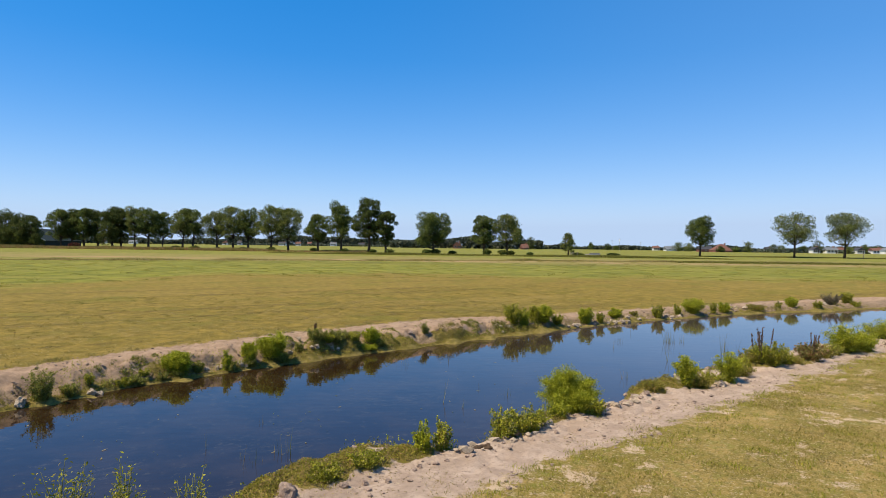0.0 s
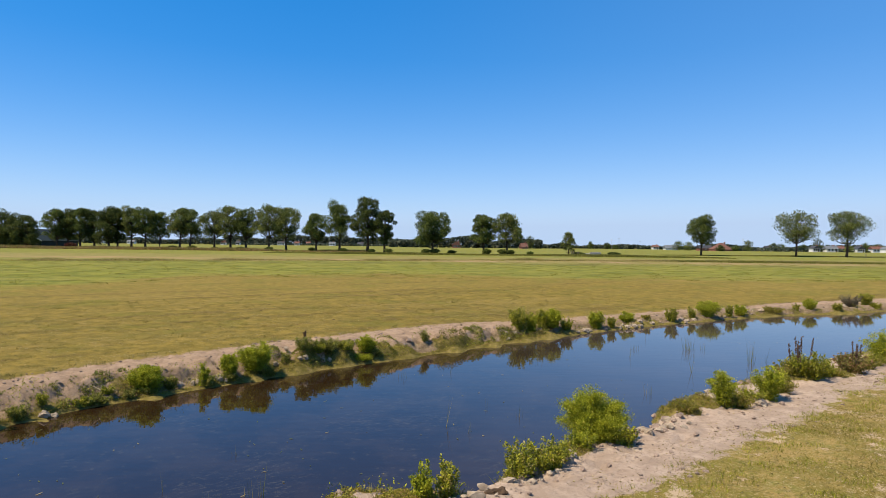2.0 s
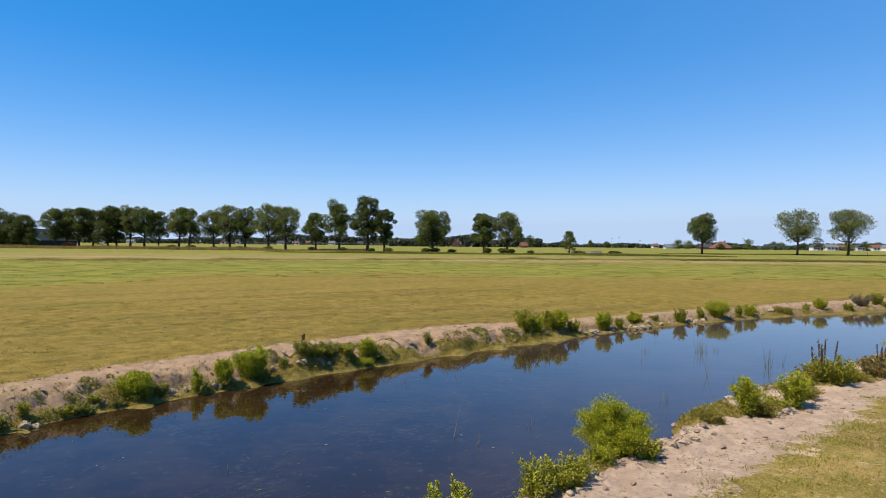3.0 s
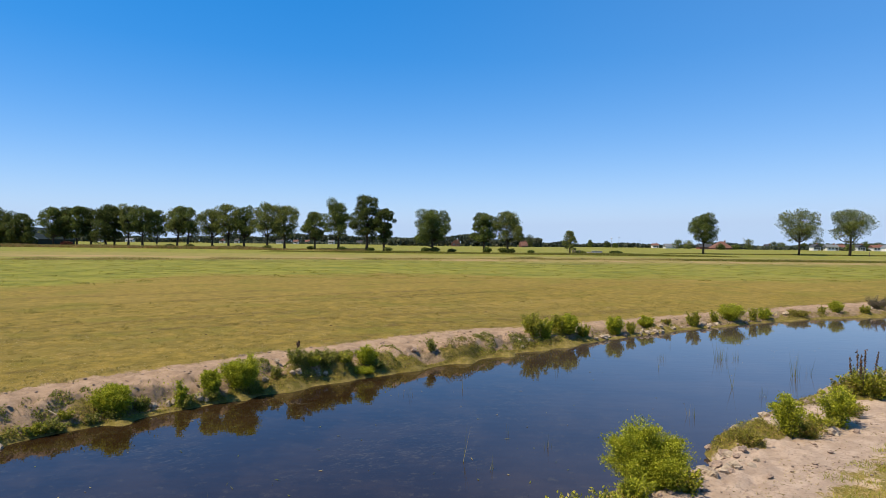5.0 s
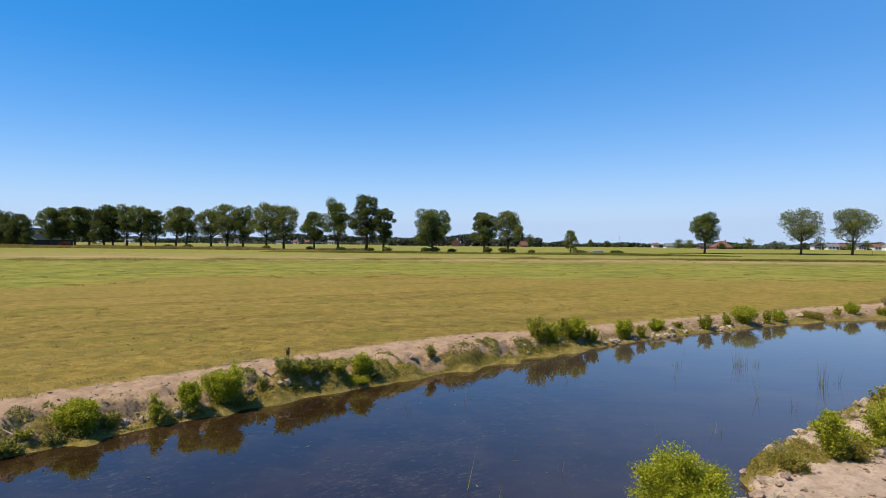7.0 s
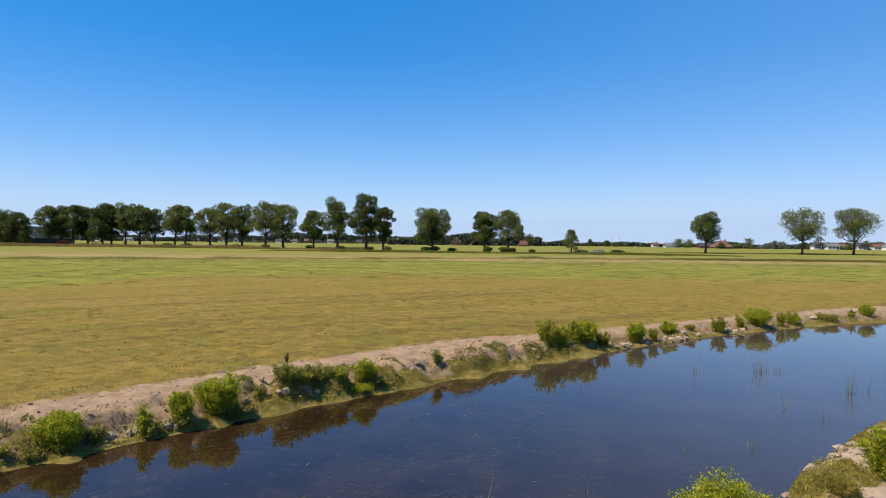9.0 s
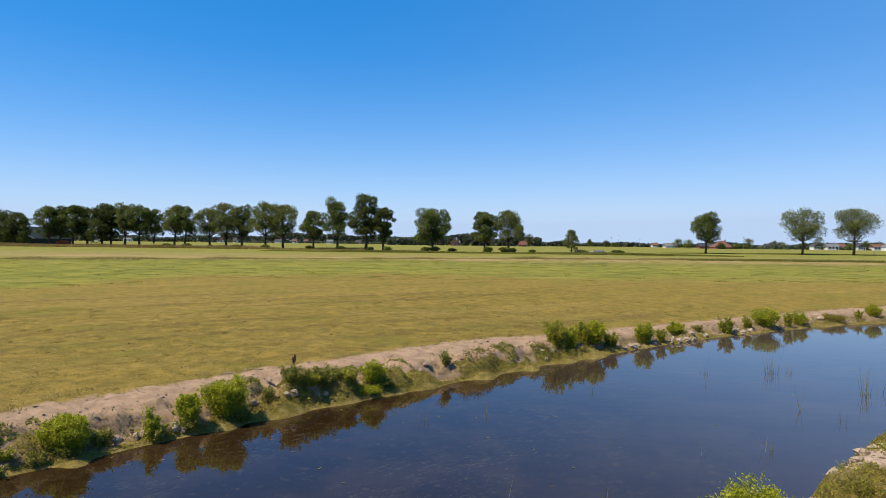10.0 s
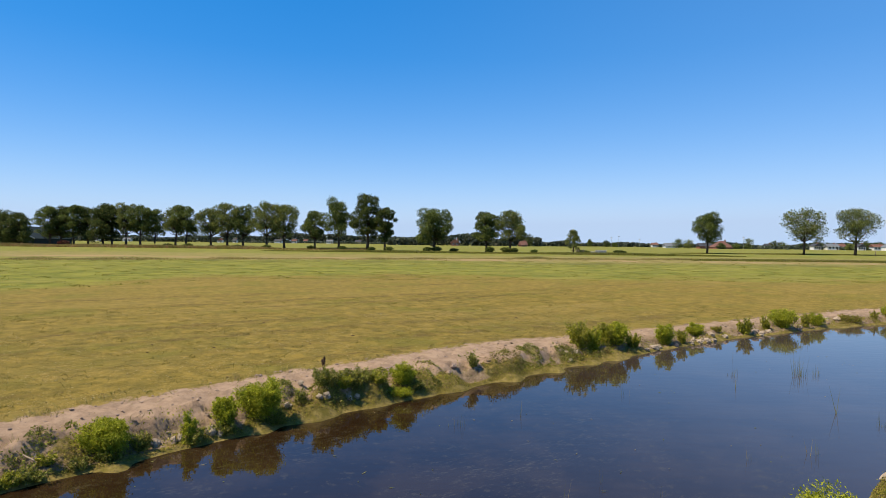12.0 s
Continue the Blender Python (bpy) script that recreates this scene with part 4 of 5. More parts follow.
    x, y, z, k = x[keep], y[keep], z[keep], np.clip(clump[keep] - 0.1, 0.1, 0.8)
    c = np.stack((x, y, z + 0.2 * k * rng.uniform(0.0, 1, len(x)) ** 0.8), 1)
    q = leaf_corners(rng, c, rng.normal(size=c.shape) + np.array((0, 0, 0.7)), 0.036, 0.016)
    tagged(quads_part("bank_weeds", q, M_HERB), "dense small green weeds over the bank edge", "weeds", kind="stuff")


sward()


# ---- stones and clods ----
def stone(x, y, w, h, seed, material, label, name="stone", sink=0.42):
    rng = np.random.default_rng(seed)
    bm = bmesh.new()
    bmesh.ops.create_icosphere(bm, subdivisions=3, radius=0.5)
    off = Vector(rng.uniform(0, 50, 3))
    planes = [Vector(unit(rng.normal(size=(1, 3)))[0]) for _ in range(7)]
    for v in bm.verts:
        p = v.co.copy()
        for q in planes:
            over = p.dot(q) - 0.36
            if over > 0:
                p -= q * over * 0.85
        p *= 1 + 0.35 * noise.noise(p * 3 + off) + 0.3 * noise.noise(p * 7 + off) + 0.14 * noise.noise(p * 16 + off)
        v.co = Vector((p.x * w * 0.9, p.y * w * 0.75, p.z * h * 0.85))
    me = bpy.data.meshes.new(name)
    bm.to_mesh(me)
    bm.free()
    me.materials.append(material)
    ob = new(name, me)
    ob.matrix_basis = pose(x, y, height(x, y) + h * 0.85 * (0.5 - sink), 0, 0, float(rng.uniform(0, 360)))
    return tagged(ob, label, "stone", "bank stones")


PALE, EARTH = "pale rough lump of stone on the bank", "crumbled lump of dry earth on the bank"
STONES = [(-5.66, 11.22, 0.27, 0.22, PALE), (-5.55, 11.30, 0.20, 0.16, PALE), (-4.40, 13.20, 0.20, 0.24, PALE), (6.42, 22.65, 0.30, 0.24, PALE), (6.72, 22.80, 0.22, 0.18, PALE), (7.18, 23.23, 0.27, 0.18, PALE),
              (8.10, 23.87, 0.33, 0.16, EARTH), (-3.78, 14.07, 0.22, 0.15, EARTH), (12.68, 26.82, 0.38, 0.19, EARTH), (13.42, 27.39, 0.45, 0.23, PALE), (13.75, 27.34, 0.39, 0.19, PALE), (9.24, 24.43, 0.24, 0.16, PALE),
              (17.87, 29.22, 0.38, 0.30, PALE), (2.48, 19.79, 0.26, 0.18, PALE), (-6.32, 10.33, 0.31, 0.29, PALE), (5.00, 21.52, 0.20, 0.17, EARTH), (5.66, 21.91, 0.21, 0.17, EARTH), (9.05, 24.38, 0.24, 0.16, EARTH),
              (10.91, 25.36, 0.25, 0.17, EARTH), (-4.21, 13.31, 0.14, 0.27, PALE), (-3.84, 13.62, 0.24, 0.23, PALE), (-4.14, 13.36, 0.13, 0.22, PALE), (-1.97, 16.13, 0.17, 0.15, EARTH), (-1.66, 16.49, 0.27, 0.15, EARTH),
              (-2.66, 15.62, 0.23, 0.20, EARTH), (-2.96, 15.27, 0.16, 0.14, PALE), (-3.72, 13.66, 0.15, 0.15, PALE), (2.56, 19.86, 0.26, 0.20, EARTH), (5.04, 21.54, 0.26, 0.20, PALE), (-1.02, 6.33, 0.33, 0.29, EARTH),
              (1.91, 8.86, 0.18, 0.18, PALE), (2.89, 9.87, 0.26, 0.22, EARTH), (3.46, 10.50, 0.24, 0.17, EARTH), (3.74, 10.79, 0.22, 0.16, PALE), (3.93, 10.83, 0.18, 0.13, EARTH), (3.82, 9.98, 0.12, 0.07, EARTH),
              (3.17, 9.91, 0.16, 0.15, PALE), (1.48, 8.55, 0.14, 0.11, EARTH), (3.75, 11.37, 0.16, 0.14, EARTH), (10.08, 14.86, 0.21, 0.17, EARTH), (-0.07, 6.77, 0.12, 0.10, EARTH), (-0.50, 6.57, 0.15, 0.12, EARTH),
              (5.51, 11.65, 0.42, 0.27, PALE), (5.87, 11.66, 0.13, 0.12, EARTH), (12.36, 16.99, 0.60, 0.48, PALE), (0.24, 7.24, 0.09, 0.07, EARTH), (0.55, 7.45, 0.11, 0.07, EARTH), (-0.30, 6.72, 0.11, 0.10, EARTH),
              (5.38, 12.47, 0.07, 0.05, EARTH), (2.72, 9.99, 0.09, 0.06, EARTH), (6.11, 13.28, 0.16, 0.10, EARTH), (2.16, 9.60, 0.17, 0.12, EARTH), (5.29, 12.50, 0.10, 0.07, PALE), (3.18, 10.07, 0.19, 0.12, PALE),
              (5.81, 12.97, 0.08, 0.06, EARTH), (5.93, 13.44, 0.08, 0.05, EARTH), (-0.79, 7.22, 0.08, 0.05, EARTH), (6.00, 13.37, 0.20, 0.13, EARTH), (3.80, 10.71, 0.13, 0.09, EARTH), (3.54, 10.46, 0.10, 0.07, PALE),
              (5.16, 12.64, 0.14, 0.13, EARTH), (-0.58, 7.95, 0.18, 0.16, EARTH), (-0.56, 7.78, 0.16, 0.12, PALE), (1.99, 9.11, 0.08, 0.07, PALE), (1.32, 8.40, 0.13, 0.09, EARTH), (3.74, 10.90, 0.18, 0.15, EARTH),
              (3.46, 10.11, 0.14, 0.12, EARTH), (6.26, 13.31, 0.15, 0.10, EARTH), (3.72, 10.79, 0.14, 0.10, EARTH), (2.64, 10.10, 0.19, 0.16, EARTH), (1.63, 8.53, 0.10, 0.07, EARTH), (3.06, 10.05, 0.11, 0.10, PALE),
              (4.04, 11.33, 0.13, 0.11, EARTH), (2.31, 9.43, 0.15, 0.12, EARTH),
              (4.60, 21.08, 0.21, 0.14, PALE), (4.89, 21.37, 0.33, 0.24, PALE), (6.24, 22.32, 0.22, 0.15, PALE), (6.53, 22.53, 0.28, 0.18, PALE), (6.85, 22.78, 0.32, 0.20, PALE), (7.12, 22.97, 0.26, 0.19, PALE), (7.66, 23.45, 0.27, 0.20, PALE),
              (8.97, 24.36, 0.32, 0.27, PALE), (9.12, 24.26, 0.25, 0.19, PALE), (9.64, 24.80, 0.31, 0.21, PALE), (11.14, 25.62, 0.20, 0.17, PALE), (12.00, 26.38, 0.25, 0.17, PALE), (12.54, 26.87, 0.34, 0.26, PALE), (12.92, 27.17, 0.28, 0.22, PALE),
              (-2.60, 15.00, 0.17, 0.13, PALE), (-2.50, 15.08, 0.20, 0.17, PALE), (-2.18, 15.35, 0.15, 0.12, PALE), (-2.07, 15.50, 0.16, 0.13, PALE), (-3.06, 14.78, 0.21, 0.14, PALE), (-0.51, 17.07, 0.22, 0.17, EARTH), (-0.43, 17.38, 0.21, 0.17, EARTH), (2.28, 19.26, 0.18, 0.14, PALE), (2.20, 19.53, 0.23, 0.14, PALE)]
for i, (x, y, w, h, label) in enumerate(STONES):
    stone(x, y, w * 0.8, h * 0.85, 700 + i, M_STONE if label == PALE else M_CLOD, label)
for i, (x, y, w, h) in enumerate([(1.04, 7.96, 0.2, 0.13), (0.92, 7.94, 0.16, 0.1)]):
    stone(x, y, w, h, 780 + i, M_PEAT, "dark crumbling lump of peat on the bank", "peat_lump")


def crumbs():
    """Small clods strewn over the bare soil."""
    rng = np.random.default_rng(44)
    bm = bmesh.new()
    bmesh.ops.create_icosphere(bm, subdivisions=1, radius=1)
    shape = np.array([v.co[:] for v in bm.verts])
    tris = np.array([[v.index for v in f.verts] for f in bm.faces])
    bm.free()
    n = 60000
    s, u = rng.uniform(-3, 33, n), rng.uniform(4, 17.5, n)
    x, y = s * ALONG[0] + u * ACROSS[0], s * ALONG[1] + u * ACROSS[1]
    z, soil, moss, near, e, nn, v = land(x, y)
    clump = np.clip(0.28 + 0.6 * rough(x, y, 2.3, 51) + 0.5 * ((nn > 0) & (nn < 0.7)) + 0.3 * ((e > 0.2) & (e < 0.8)), 0.03, 1)
    keep = (soil > 0.25) & (moss < 0.7) & (z > WATER + 0.04) & (rng.uniform(0, 1, n) < clump)
    x, y, z = x[keep], y[keep], z[keep]
    m = len(x)
    size = 0.005 + 0.03 * rng.uniform(0, 1, m) ** 6
    jit = 1 + rng.normal(0, 0.22, (m, len(shape), 1))
    verts = shape[None] * jit * size[:, None, None] * np.array((1.2, 1.0, 0.7)) + np.stack((x, y, z + size * 0.25), 1)[:, None]
    faces = (tris[None] + (np.arange(m) * len(shape))[:, None, None]).reshape(-1, 3)
    ob = mesh_part("soil_crumbs", verts.reshape(-1, 3).tolist(), faces.tolist(), M_CLOD)
    tagged(ob, "small dry clods strewn over bare soil", "clods", kind="stuff")


crumbs()


def rubble():
    """Broken lumps of pale earth along the lip of the bank on this side."""
    rng = np.random.default_rng(46)
    bm = bmesh.new()
    bmesh.ops.create_icosphere(bm, subdivisions=1, radius=1)
    shape = np.array([v.co[:] for v in bm.verts])
    tris = np.array([[v.index for v in f.verts] for f in bm.faces])
    bm.free()
    n = 11000
    s, u = rng.uniform(2, 26, n), rng.uniform(5.5, 8.2, n)
    x, y = s * ALONG[0] + u * ACROSS[0], s * ALONG[1] + u * ACROSS[1]
    z, soil, moss, near, e, nn, v = land(x, y)
    keep = (nn > 0.02) & (nn < 0.55) & (moss < 0.75) & (rng.uniform(0, 1, n) < np.clip(0.3 + 0.7 * rough(x, y, 2.7, 52), 0.04, 0.9))
    x, y, z = x[keep], y[keep], z[keep]
    m = len(x)
    size = 0.01 + 0.07 * rng.uniform(0, 1, m) ** 4
    jit = 1 + rng.normal(0, 0.3, (m, len(shape), 1))
    verts = shape[None] * jit * size[:, None, None] * np.array((1.2, 1.0, 0.75)) + np.stack((x, y, z + size * 0.3), 1)[:, None]
    faces = (tris[None] + (np.arange(m) * len(shape))[:, None, None]).reshape(-1, 3)
    ob = mesh_part("bank_rubble", verts.reshape(-1, 3).tolist(), faces.tolist(), M_STONE)
    tagged(ob, "pale broken earth and stone chips along the bank", "rubble", kind="stuff")


rubble()


def pasture_clods():
    """Dark trodden crumbs lying about the pasture behind the ditch."""
    rng = np.random.default_rng(47)
    bm = bmesh.new()
    bmesh.ops.create_icosphere(bm, subdivisions=1, radius=1)
    shape = np.array([v.co[:] for v in bm.verts])
    tris = np.array([[v.index for v in f.verts] for f in bm.faces])
    bm.free()
    m = 420
    s, u = rng.uniform(-4, 24, m), rng.uniform(14, 26, m)
    x, y = s * ALONG[0] + u * ACROSS[0], s * ALONG[1] + u * ACROSS[1]
    z, e = land(x, y)[0], land(x, y)[4]
    keep = (e > 0.9) & (rng.uniform(0, 1, m) < np.clip(0.35 + 0.7 * rough(x, y, 0.8, 53), 0.05, 1))
    x, y, z = x[keep], y[keep], z[keep]
    m = len(x)
    size = 0.01 + 0.022 * rng.uniform(0, 1, m) ** 3
    jit = 1 + rng.normal(0, 0.25, (m, len(shape), 1))
    verts = shape[None] * jit * size[:, None, None] * np.array((1.3, 1.0, 0.55)) + np.stack((x, y, z + size * 0.2), 1)[:, None]
    faces = (tris[None] + (np.arange(m) * len(shape))[:, None, None]).reshape(-1, 3)
    ob = mesh_part("pasture_clods", verts.reshape(-1, 3).tolist(), faces.tolist(), M_PEAT)
    tagged(ob, "small dark clods scattered over the pasture", "clods", kind="stuff")


pasture_clods()


# ---- reeds and scraps in the water ----
def reeds(x, y, w, h, count, seed, label="thin green reeds standing in shallow water", name="reed_clump", lean=0.12):
    rng = np.random.default_rng(seed)
    t = tagged(empty(name, x, y, WATER - 0.1), label, "reeds", "water plants")
    a, r = rng.uniform(0, 6.283, count), np.sqrt(rng.uniform(0, 1, count)) * w * 0.5
    q = blades(rng, np.cos(a) * r, np.sin(a) * r, np.zeros(count), h + 0.1, 0.009, lean)
    quads_part("tuft", q, M_REED, t)
    return t


for i, (x, y, w, h, c) in enumerate([(5.05, 17.2, 0.06, 0.34, 4), (5.5, 18.25, 0.22, 0.16, 14), (6.95, 18.35, 0.34, 0.34, 40), (7.35, 18.4, 0.14, 0.24, 14), (7.7, 16.45, 0.12, 0.48, 26), (5.85, 15.3, 0.08, 0.4, 5), (8.1, 16.6, 0.2, 0.3, 8), (6.1, 14.6, 0.2, 0.22, 8),
                                       (-2.6, 8.4, 0.05, 0.26, 3), (-1.55, 8.3, 0.26, 0.26, 12), (-2.2, 9.6, 0.1, 0.2, 4), (0.5, 11.0, 0.06, 0.35, 3), (0.75, 10.7, 0.2, 0.16, 8), (1.2, 12.2, 0.05, 0.2, 2), (-0.4, 14.4, 0.3, 0.2, 7), (0.6, 15.0, 0.06, 0.24, 2), (9.3, 22.3, 0.3, 0.3, 9),
                                       (1.6, 11.6, 0.2, 0.15, 6), (-1.9, 8.0, 0.4, 0.14, 14), (3.3, 13.0, 0.06, 0.14, 3), (-5.1, 10.6, 0.2, 0.1, 8), (6.4, 20.2, 0.1, 0.2, 4), (4.2, 13.2, 0.2, 0.2, 6), (2.6, 16.4, 0.3, 0.12, 6)]):
    reeds(x, y, w, h, c, 820 + i)


def floaters():
    """Bits of stalk and leaf lying on the water."""
    rng = np.random.default_rng(61)
    n = 620
    s, u = rng.uniform(-2, 22, n), rng.uniform(6.8, 14.2, n)
    x, y = s * ALONG[0] + u * ACROSS[0], s * ALONG[1] + u * ACROSS[1]
    e, nn = land(x, y)[4:6]
    keep = (e < -0.1) & (nn < -0.1) & (rng.uniform(0, 1, n) < np.clip(0.25 + 0.8 * rough(x, y, 1.3, 62) + 0.5 * (s < 8), 0.05, 1))
    x, y = x[keep], y[keep]
    m = len(x)
    a, ln, wd = rng.uniform(0, 6.283, m), 0.01 + 0.04 * rng.uniform(0, 1, m) ** 3, 0.004 + 0.008 * rng.uniform(0, 1, m)
    d, sd = np.stack((np.cos(a), np.sin(a), 0 * a), 1), np.stack((-np.sin(a), np.cos(a), 0 * a), 1)
    c = np.stack((x, y, 0 * x + WATER + 0.006), 1)
    ln, wd = ln[:, None], wd[:, None]
    q = np.stack((c - d * ln, c - sd * wd, c + d * ln + np.array((0, 0, 0.006)), c + sd * wd), 1)
    tagged(quads_part("floating_scraps", q, M_REED), "bits of dry stalk floating on the water", "debris", kind="stuff")


floaters()


# ---- the distance ----
def strip(name, n, place, tall, wide, material, label, seed, lean=0.5):
    """Rough herbage along a line; place(rng, n) gives x, y and a height factor."""
    rng = np.random.default_rng(seed)
    x, y, k = place(rng, n)
    q = blades(rng, x, y, 0 * x, tall, wide, lean)
    q[:, 2, 2] *= k
    tagged(quads_part(name, q, material), label, "grass", kind="stuff")


def belt(y0, y1, x0, x1, wave, slope=0.0):
    def place(rng, n):
        x = rng.uniform(x0, x1, n)
        y = rng.uniform(y0, y1, n) + slope * x + 1.2 * np.sin(x * 0.06)
        return x, y, np.clip(0.65 + 0.45 * rough(x, y, wave, 71), 0.3, 1.4)
    return place


def slanting(rng, n):
    x = rng.uniform(-75, 140, n)
    y = np.interp(x, [-75, -49, 12, 40, 140], [58, 70, 96, 99, 101]) + rng.uniform(-1.2, 2.2, n) + 0.8 * np.sin(x * 0.21)
    return x, y, np.clip(0.6 + 0.6 * rough(x, y, 0.5, 72), 0.15, 1.5)


def clumps(rng, n):
    """Tufts of lush grass all over the greener belt."""
    m = n // 24
    cx = rng.uniform(-62, 70, m)
    front = np.interp(cx, [-62, -21, -13, 70], [26, 28, 42, 46])
    cy = front + rng.uniform(0, 1, m) ** 1.2 * (np.interp(cx, [-75, -49, 12, 40, 140], [58, 70, 96, 99, 101]) - front)
    x = np.repeat(cx, 24) + rng.normal(0, 0.22, m * 24)
    y = np.repeat(cy, 24) + rng.normal(0, 0.16, m * 24)
    return x, y, np.repeat(rng.uniform(0.3, 1.3, m), 24)


strip("meadow_edge", 42000, slanting, 0.3, 0.09, M_EDGE, "tan and olive uncut grass along a field edge", 73)
strip("meadow_tufts", 60000, clumps, 0.045, 0.06, M_LUSH, "yellow-green tufts of lush meadow grass", 78)
strip("reed_fringe", 40000, belt(95, 106, 36, 140, 0.08), 0.24, 0.2, M_FRINGE, "dark-green reed fringe along a field ditch", 74)
strip("ditch_herbage", 40000, belt(138, 150, -40, 60, 0.1, -0.12), 0.42, 0.24, M_FRINGE, "rough brown-green herbage along a ditch", 75)
strip("ditch_herbage", 40000, belt(166, 180, -150, -20, 0.14, -0.09), 0.9, 0.22, M_DOCK, "rough brown-green herbage under trees", 76)
strip("ditch_herbage", 14000, belt(172, 180, 60, 170, 0.1), 0.35, 0.3, M_FIELD, "rough herbage along a far field edge", 77)


def woods(name, px0, px1, d, low, high, seed, n, material, label, wave=0.05):
    """A far wood or hedge: one mass of leaf clumps under an uneven skyline."""
    rng = np.random.default_rng(seed)
    x0, x1 = at_px(px0, d), at_px(px1, d)
    x = rng.uniform(x0, x1, n)
    y = d + rng.uniform(-7, 7, n)
    sky_line = low + (high - low) * np.clip(0.5 + 0.55 * rough(x, 0 * x, wave, seed), 0, 1)
    z = sky_line * rng.uniform(0, 1, n) ** 0.75
    c = np.stack((x, y, z), 1)
    k = d / 420
    q = leaf_corners(rng, c, rng.normal(size=(n, 3)), 2.0 * k, 1.6 * k)
    tagged(quads_part(name, q, material), label, "woods", kind="stuff")


WOOD = "dark far-off tree belt on the horizon"
for i, (a, b, d, lo, hi, n) in enumerate([(-120, 60, 520, 5, 9, 1800), (120, 420, 740, 3, 8, 2400), (400, 620, 740, 5, 11, 2600), (600, 760, 740, 5, 11, 2200), (690, 860, 520, 5, 10.5, 2400), (840, 960, 520, 4, 10, 1800), (950, 1010, 560, 3, 6.5, 700), (1010, 1100, 640, 1.5, 4.5, 800), (1090, 1240, 620, 1, 4, 1000),
                                             (1290, 1450, 560, 1.5, 5, 1600), (1440, 1720, 520, 3, 7, 2600), (1250, 1320, 470, 1.5, 5, 600), (1330, 1600, 440, 0.3, 3.2, 1500), (380, 720, 700, 0.3, 2.2, 1200)]):
    woods("far_woods", a, b, d, lo, hi, 900 + i, n, M_HAZYWOOD, WOOD)
FAR_TREES = [(1200, 440, 6.5, 9, 0), (1218, 440, 6.0, 9, 1), (1323, 430, 7.5, 8, 1), (1275, 410, 3.6, 7, 2), (1302, 420, 3.6, 6, 0), (1368, 450, 6.0, 8, 2), (1382, 450, 5.2, 8, 0), (1420, 440, 5.0, 8, 2), (1446, 460, 9.5, 8.5, 2), (1530, 440, 6.5, 9, 0), (1552, 440, 6.0, 8, 2), (1500, 420, 4.5, 8, 1), (940, 500, 10, 9, 2), (1046, 520, 6.5, 6, 0), (1075, 520, 5.5, 6, 2), (1090, 560, 4, 6, 0)]
for i, (px, d, top, wide, kind) in enumerate(FAR_TREES):
    tree("far_tree", at_px(px, d), d, top, wide, 0.05, 200 + i, 500, kind, "small bushy tree on the horizon", density=1.0)


def house(name, px, d, w, deep, wall_h, roof_h, wall, roof, label, hip=0.0, turn=0.0, ridge_across=True, windows=3, chimney=True):
    """A far building: walls, a gabled or hipped roof with eaves, windows and a door."""
    t = tagged(empty(name, at_px(px, d), d, 0.0, turn), label, "house" if name != "barn" else "barn", "far buildings")
    bm = bmesh.new()
    box(bm, -w / 2, -deep / 2, -0.2, w / 2, deep / 2, wall_h)
    part("wall", bm, wall, t)
    o = 0.4
    a, b, r = w / 2 + o, deep / 2 + o, (w / 2 - hip) if hip else w / 2 + o
    lift = wall_h - 0.1
    if ridge_across:
        verts = [(-a, -b, lift), (a, -b, lift), (a, b, lift), (-a, b, lift), (-r, 0, lift + roof_h), (r, 0, lift + roof_h)]
        faces = [(0, 1, 5, 4), (2, 3, 4, 5), (1, 2, 5), (3, 0, 4), (3, 2, 1, 0)]
    else:
        verts = [(-a, -b, lift), (a, -b, lift), (a, b, lift), (-a, b, lift), (0, -b, lift + roof_h), (0, b, lift + roof_h)]
        faces = [(0, 1, 4), (1, 2, 5, 4), (2, 3, 5), (3, 0, 4, 5), (3, 2, 1, 0)]
    roof_ob = mesh_part("roof", verts, faces, roof, t)
    if chimney:
        bm = bmesh.new()
        box(bm, w * 0.2, -0.4, lift + roof_h * 0.5, w * 0.2 + 0.8, 0.4, lift + roof_h + 0.7, 0.05)
        part("chimney", bm, M_BRICK, roof_ob)
    for i in range(windows):
        x = -w / 2 + w * (i + 0.7) / (windows + 0.4)
        bm = bmesh.new()
        box(bm, x - 0.6, -deep / 2 - 0.06, 0.9, x + 0.6, -deep / 2 + 0.04, min(wall_h - 0.3, 2.3))
        fr = part("window", bm, M_WHITE if wall != M_WHITE else M_TIMBER, t)
        bm = bmesh.new()
        box(bm, x - 0.5, -deep / 2 - 0.08, 1.0, x + 0.5, -deep / 2 - 0.05, min(wall_h - 0.4, 2.2))
        part("pane", bm, M_PANE, fr)
    bm = bmesh.new()
    box(bm, w / 2 - 1.6, -deep / 2 - 0.06, 0, w / 2 - 0.6, -deep / 2 + 0.03, 2.1, 0.02)
    part("door", bm, M_TIMBER, t)
    return t


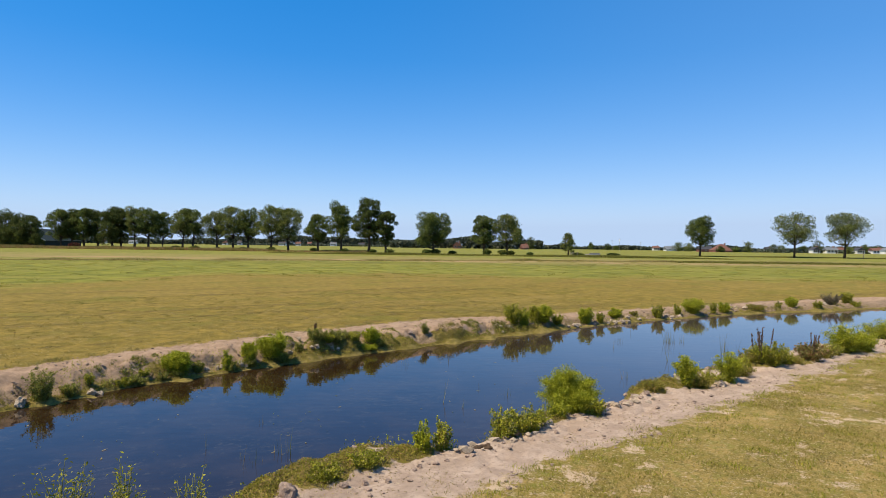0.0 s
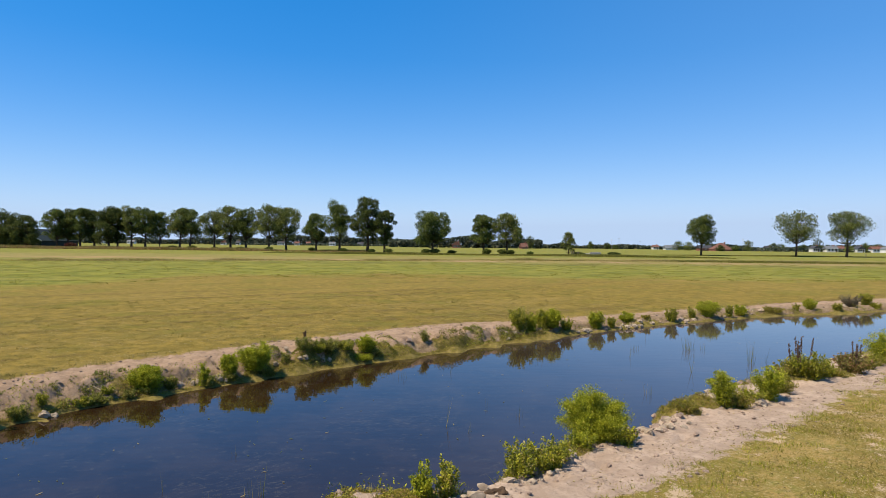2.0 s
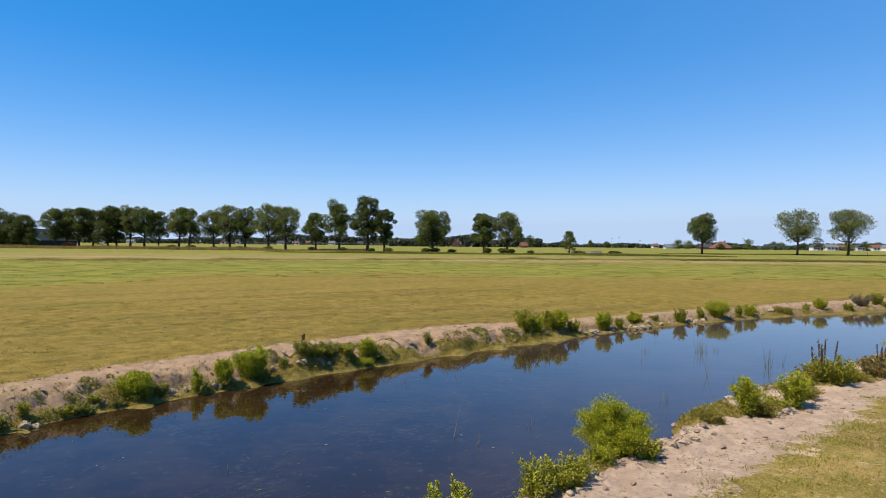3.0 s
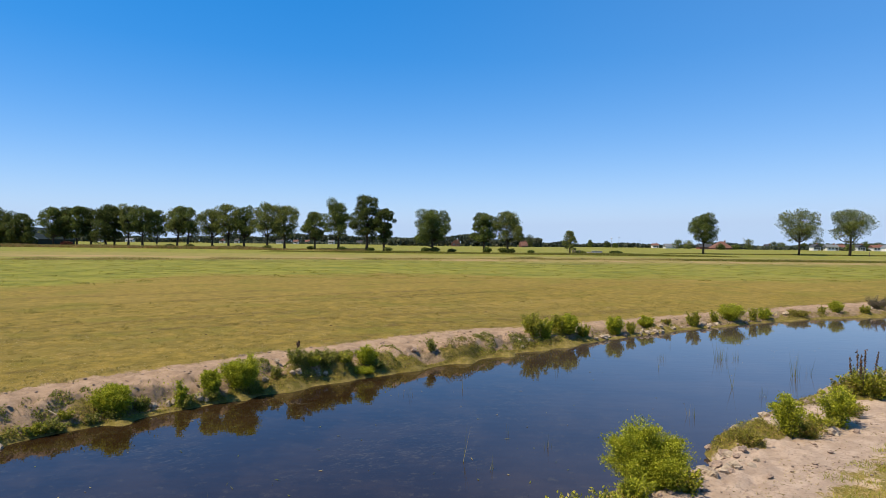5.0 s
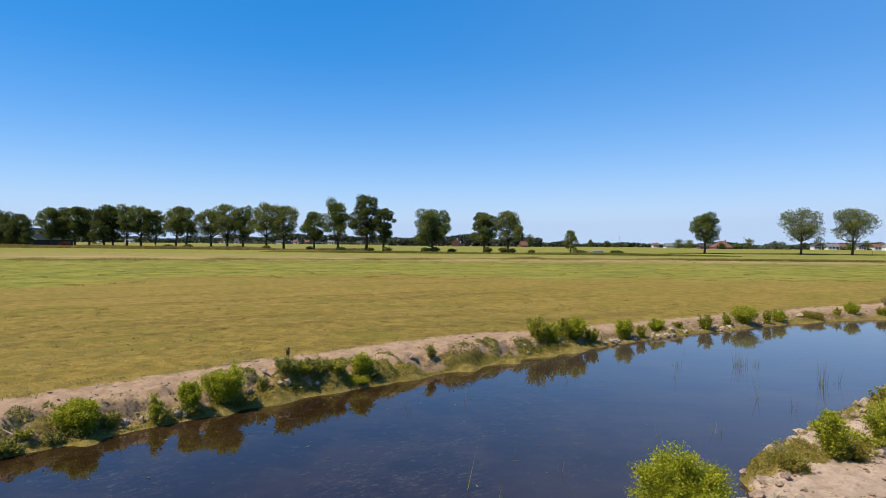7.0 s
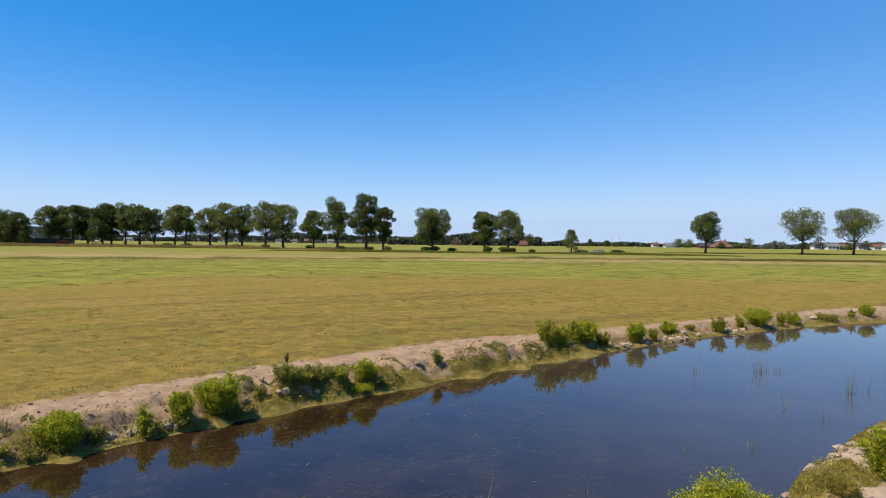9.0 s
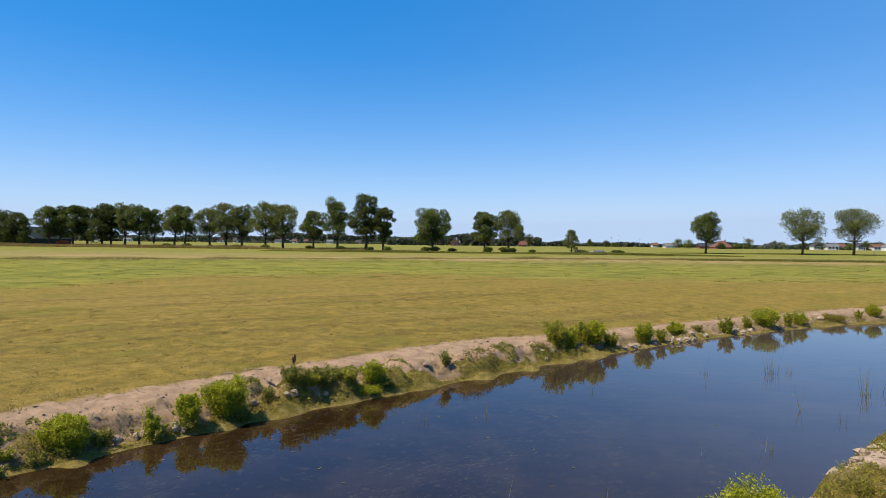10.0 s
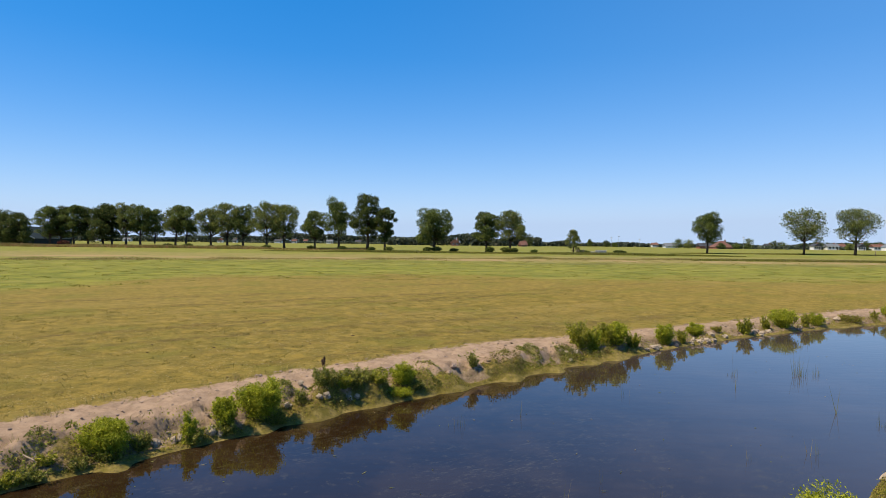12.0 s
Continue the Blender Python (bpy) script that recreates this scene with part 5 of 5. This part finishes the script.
barn = house("barn", 66, 232, 19, 22, 2.3, 4.3, M_BOARD, M_BOARD, "low black-boarded barn with pale verge boards", ridge_across=False, windows=0, chimney=False)
for side in (-1, 1):
    bm = bmesh.new()
    tube(bm, [(0, -11.5, 6.56), (side * 9.95, -11.5, 2.22)], [0.16, 0.16], 4)
    part("verge_board", bm, M_WHITE, barn, "pale weathered verge board")
house("barn", 1187, 520, 10, 7, 1.6, 2.4, M_WHITE, M_GREYROOF, "pale barn with a grey sheet roof", windows=2, chimney=False)
house("farmhouse", 1275, 430, 11.5, 10, 1.2, 4.4, M_BRICK, M_REDROOF, "brick farmhouse with a steep red hipped roof", hip=4.6, windows=4, turn=8)
house("shed", 1246, 440, 9, 6, 1.8, 2.2, M_BRICK, M_DARKROOF, "brick shed with a dark roof beside the farmhouse", windows=1, chimney=False)
house("house", 928, 470, 4.6, 5, 1.2, 3.0, M_BRICK, M_REDROOF, "small house with an orange tiled roof", windows=2, turn=15)
house("house", 809, 490, 6.5, 7, 2.4, 2.8, M_BRICK, M_REDROOF, "small brick house with a gable end", ridge_across=False, windows=2)
for i, (px, d, w, roof, gable) in enumerate([(398, 480, 8, M_REDROOF, True), (424, 490, 7, M_DARKROOF, False), (500, 500, 13, M_DARKROOF, False), (528, 500, 8, M_REDROOF, False), (590, 500, 11, M_GREYROOF, False), (640, 510, 10, M_DARKROOF, False), (548, 520, 8, M_REDROOF, False), (235, 520, 14, M_GREYROOF, False), (182, 500, 10, M_DARKROOF, True),
                                               (1440, 430, 8, M_DARKROOF, True), (1468, 440, 13, M_GREYROOF, False), (1484, 450, 9, M_REDROOF, False), (1518, 440, 9, M_DARKROOF, True), (1548, 440, 12, M_REDROOF, False), (1566, 420, 7, M_GREYROOF, True), (1590, 440, 12, M_DARKROOF, False), (1358, 470, 8, M_DARKROOF, False), (715, 520, 8, M_DARKROOF, False), (1160, 560, 9, M_REDROOF, False)]):
    house("house", px, d + (190 if px < 760 else 40 if px < 1400 else -6), w * 0.6, 5, 2.4, 1.9, M_WHITE, roof, "small white-walled house with a " + {M_REDROOF: "red", M_DARKROOF: "dark", M_GREYROOF: "grey"}[roof] + " roof", ridge_across=not gable, windows=3)


def culvert():
    x, d = at_px(1052, 148), 148
    t = tagged(empty("culvert", x, d, 0, -8), "pale concrete culvert headwall at a field crossing", "culvert")
    bm = bmesh.new()
    box(bm, -1.2, -0.2, -0.2, 1.2, 0.2, 0.75, 0.04)
    part("headwall", bm, M_CONCRETE, t)
    bm = bmesh.new()
    box(bm, -1.3, -0.27, 0.75, 1.3, 0.27, 0.87, 0.03)
    part("coping", bm, M_CONCRETE, t)
    bm = bmesh.new()
    box(bm, -2.2, -0.5, -0.2, -1.25, 0.6, 0.55, 0.04)
    part("wing_wall", bm, M_CONCRETE, t)


culvert()


def post(px, d, h, r, label, name="post", material=None, cap=False):
    t = tagged(empty(name, at_px(px, d), d, 0), label, "post", "field posts")
    bm = bmesh.new()
    tube(bm, [(0, 0, -0.3), (0, 0, h * 0.5), (0.01, 0, h)], [r * 1.1, r, r * 0.8], 8)
    part("shaft", bm, material or M_TIMBER, t)
    if cap:
        bm = bmesh.new()
        box(bm, -r * 6, -r, h * 0.9, r * 6, r, h * 0.9 + r * 2)
        part("cross_arm", bm, material or M_TIMBER, t)


for px in (1010, 1014, 1022):
    post(px, 150, 1.0, 0.12, "dark wooden post at the field crossing")
for px, d, h in ((1083, 480, 8), (1096, 480, 9), (1314, 430, 8.5), (1133, 520, 7)):
    post(px, d, h, 0.12, "slender grey mast on the horizon", "mast", M_STEEL, True)
post(1526, 160, 1.3, 0.09, "dark fence post in the meadow")
bush("bush", at_px(130, 186), 186, 3.4, 1.9, 940, "red-leaved shrub under the tree row", leafy("red_leaves", (0.06, 0.018, 0.012), (0.13, 0.04, 0.03), (0.12, 0.08, 0.03), 0.2), 900, (0.4, 0.3), fluff=0.03)
for i, (px, d, w, h) in enumerate([(755, 150, 2.2, 1.3), (770, 151, 2.6, 1.4), (800, 150, 2, 1.0), (862, 152, 2.4, 1.6), (890, 153, 2.6, 1.5), (905, 153, 1.8, 1.3), (938, 152, 1.8, 0.9), (480, 178, 2.4, 1.3), (555, 174, 2.2, 1.2), (610, 172, 2.4, 1.1), (690, 165, 2.2, 1.2), (310, 186, 3, 1.3), (345, 186, 3, 1.4), (1022, 152, 3.0, 0.9), (1085, 152, 3, 0.9), (660, 168, 2, 1.0), (430, 182, 2.4, 1.2), (385, 184, 2, 1.0)]):
    bush("bush", at_px(px, d), d, w, h, 950 + i, "low dark bush in the field ditch", M_TREE[i % 3], 420, (0.32, 0.22), fluff=0.04)
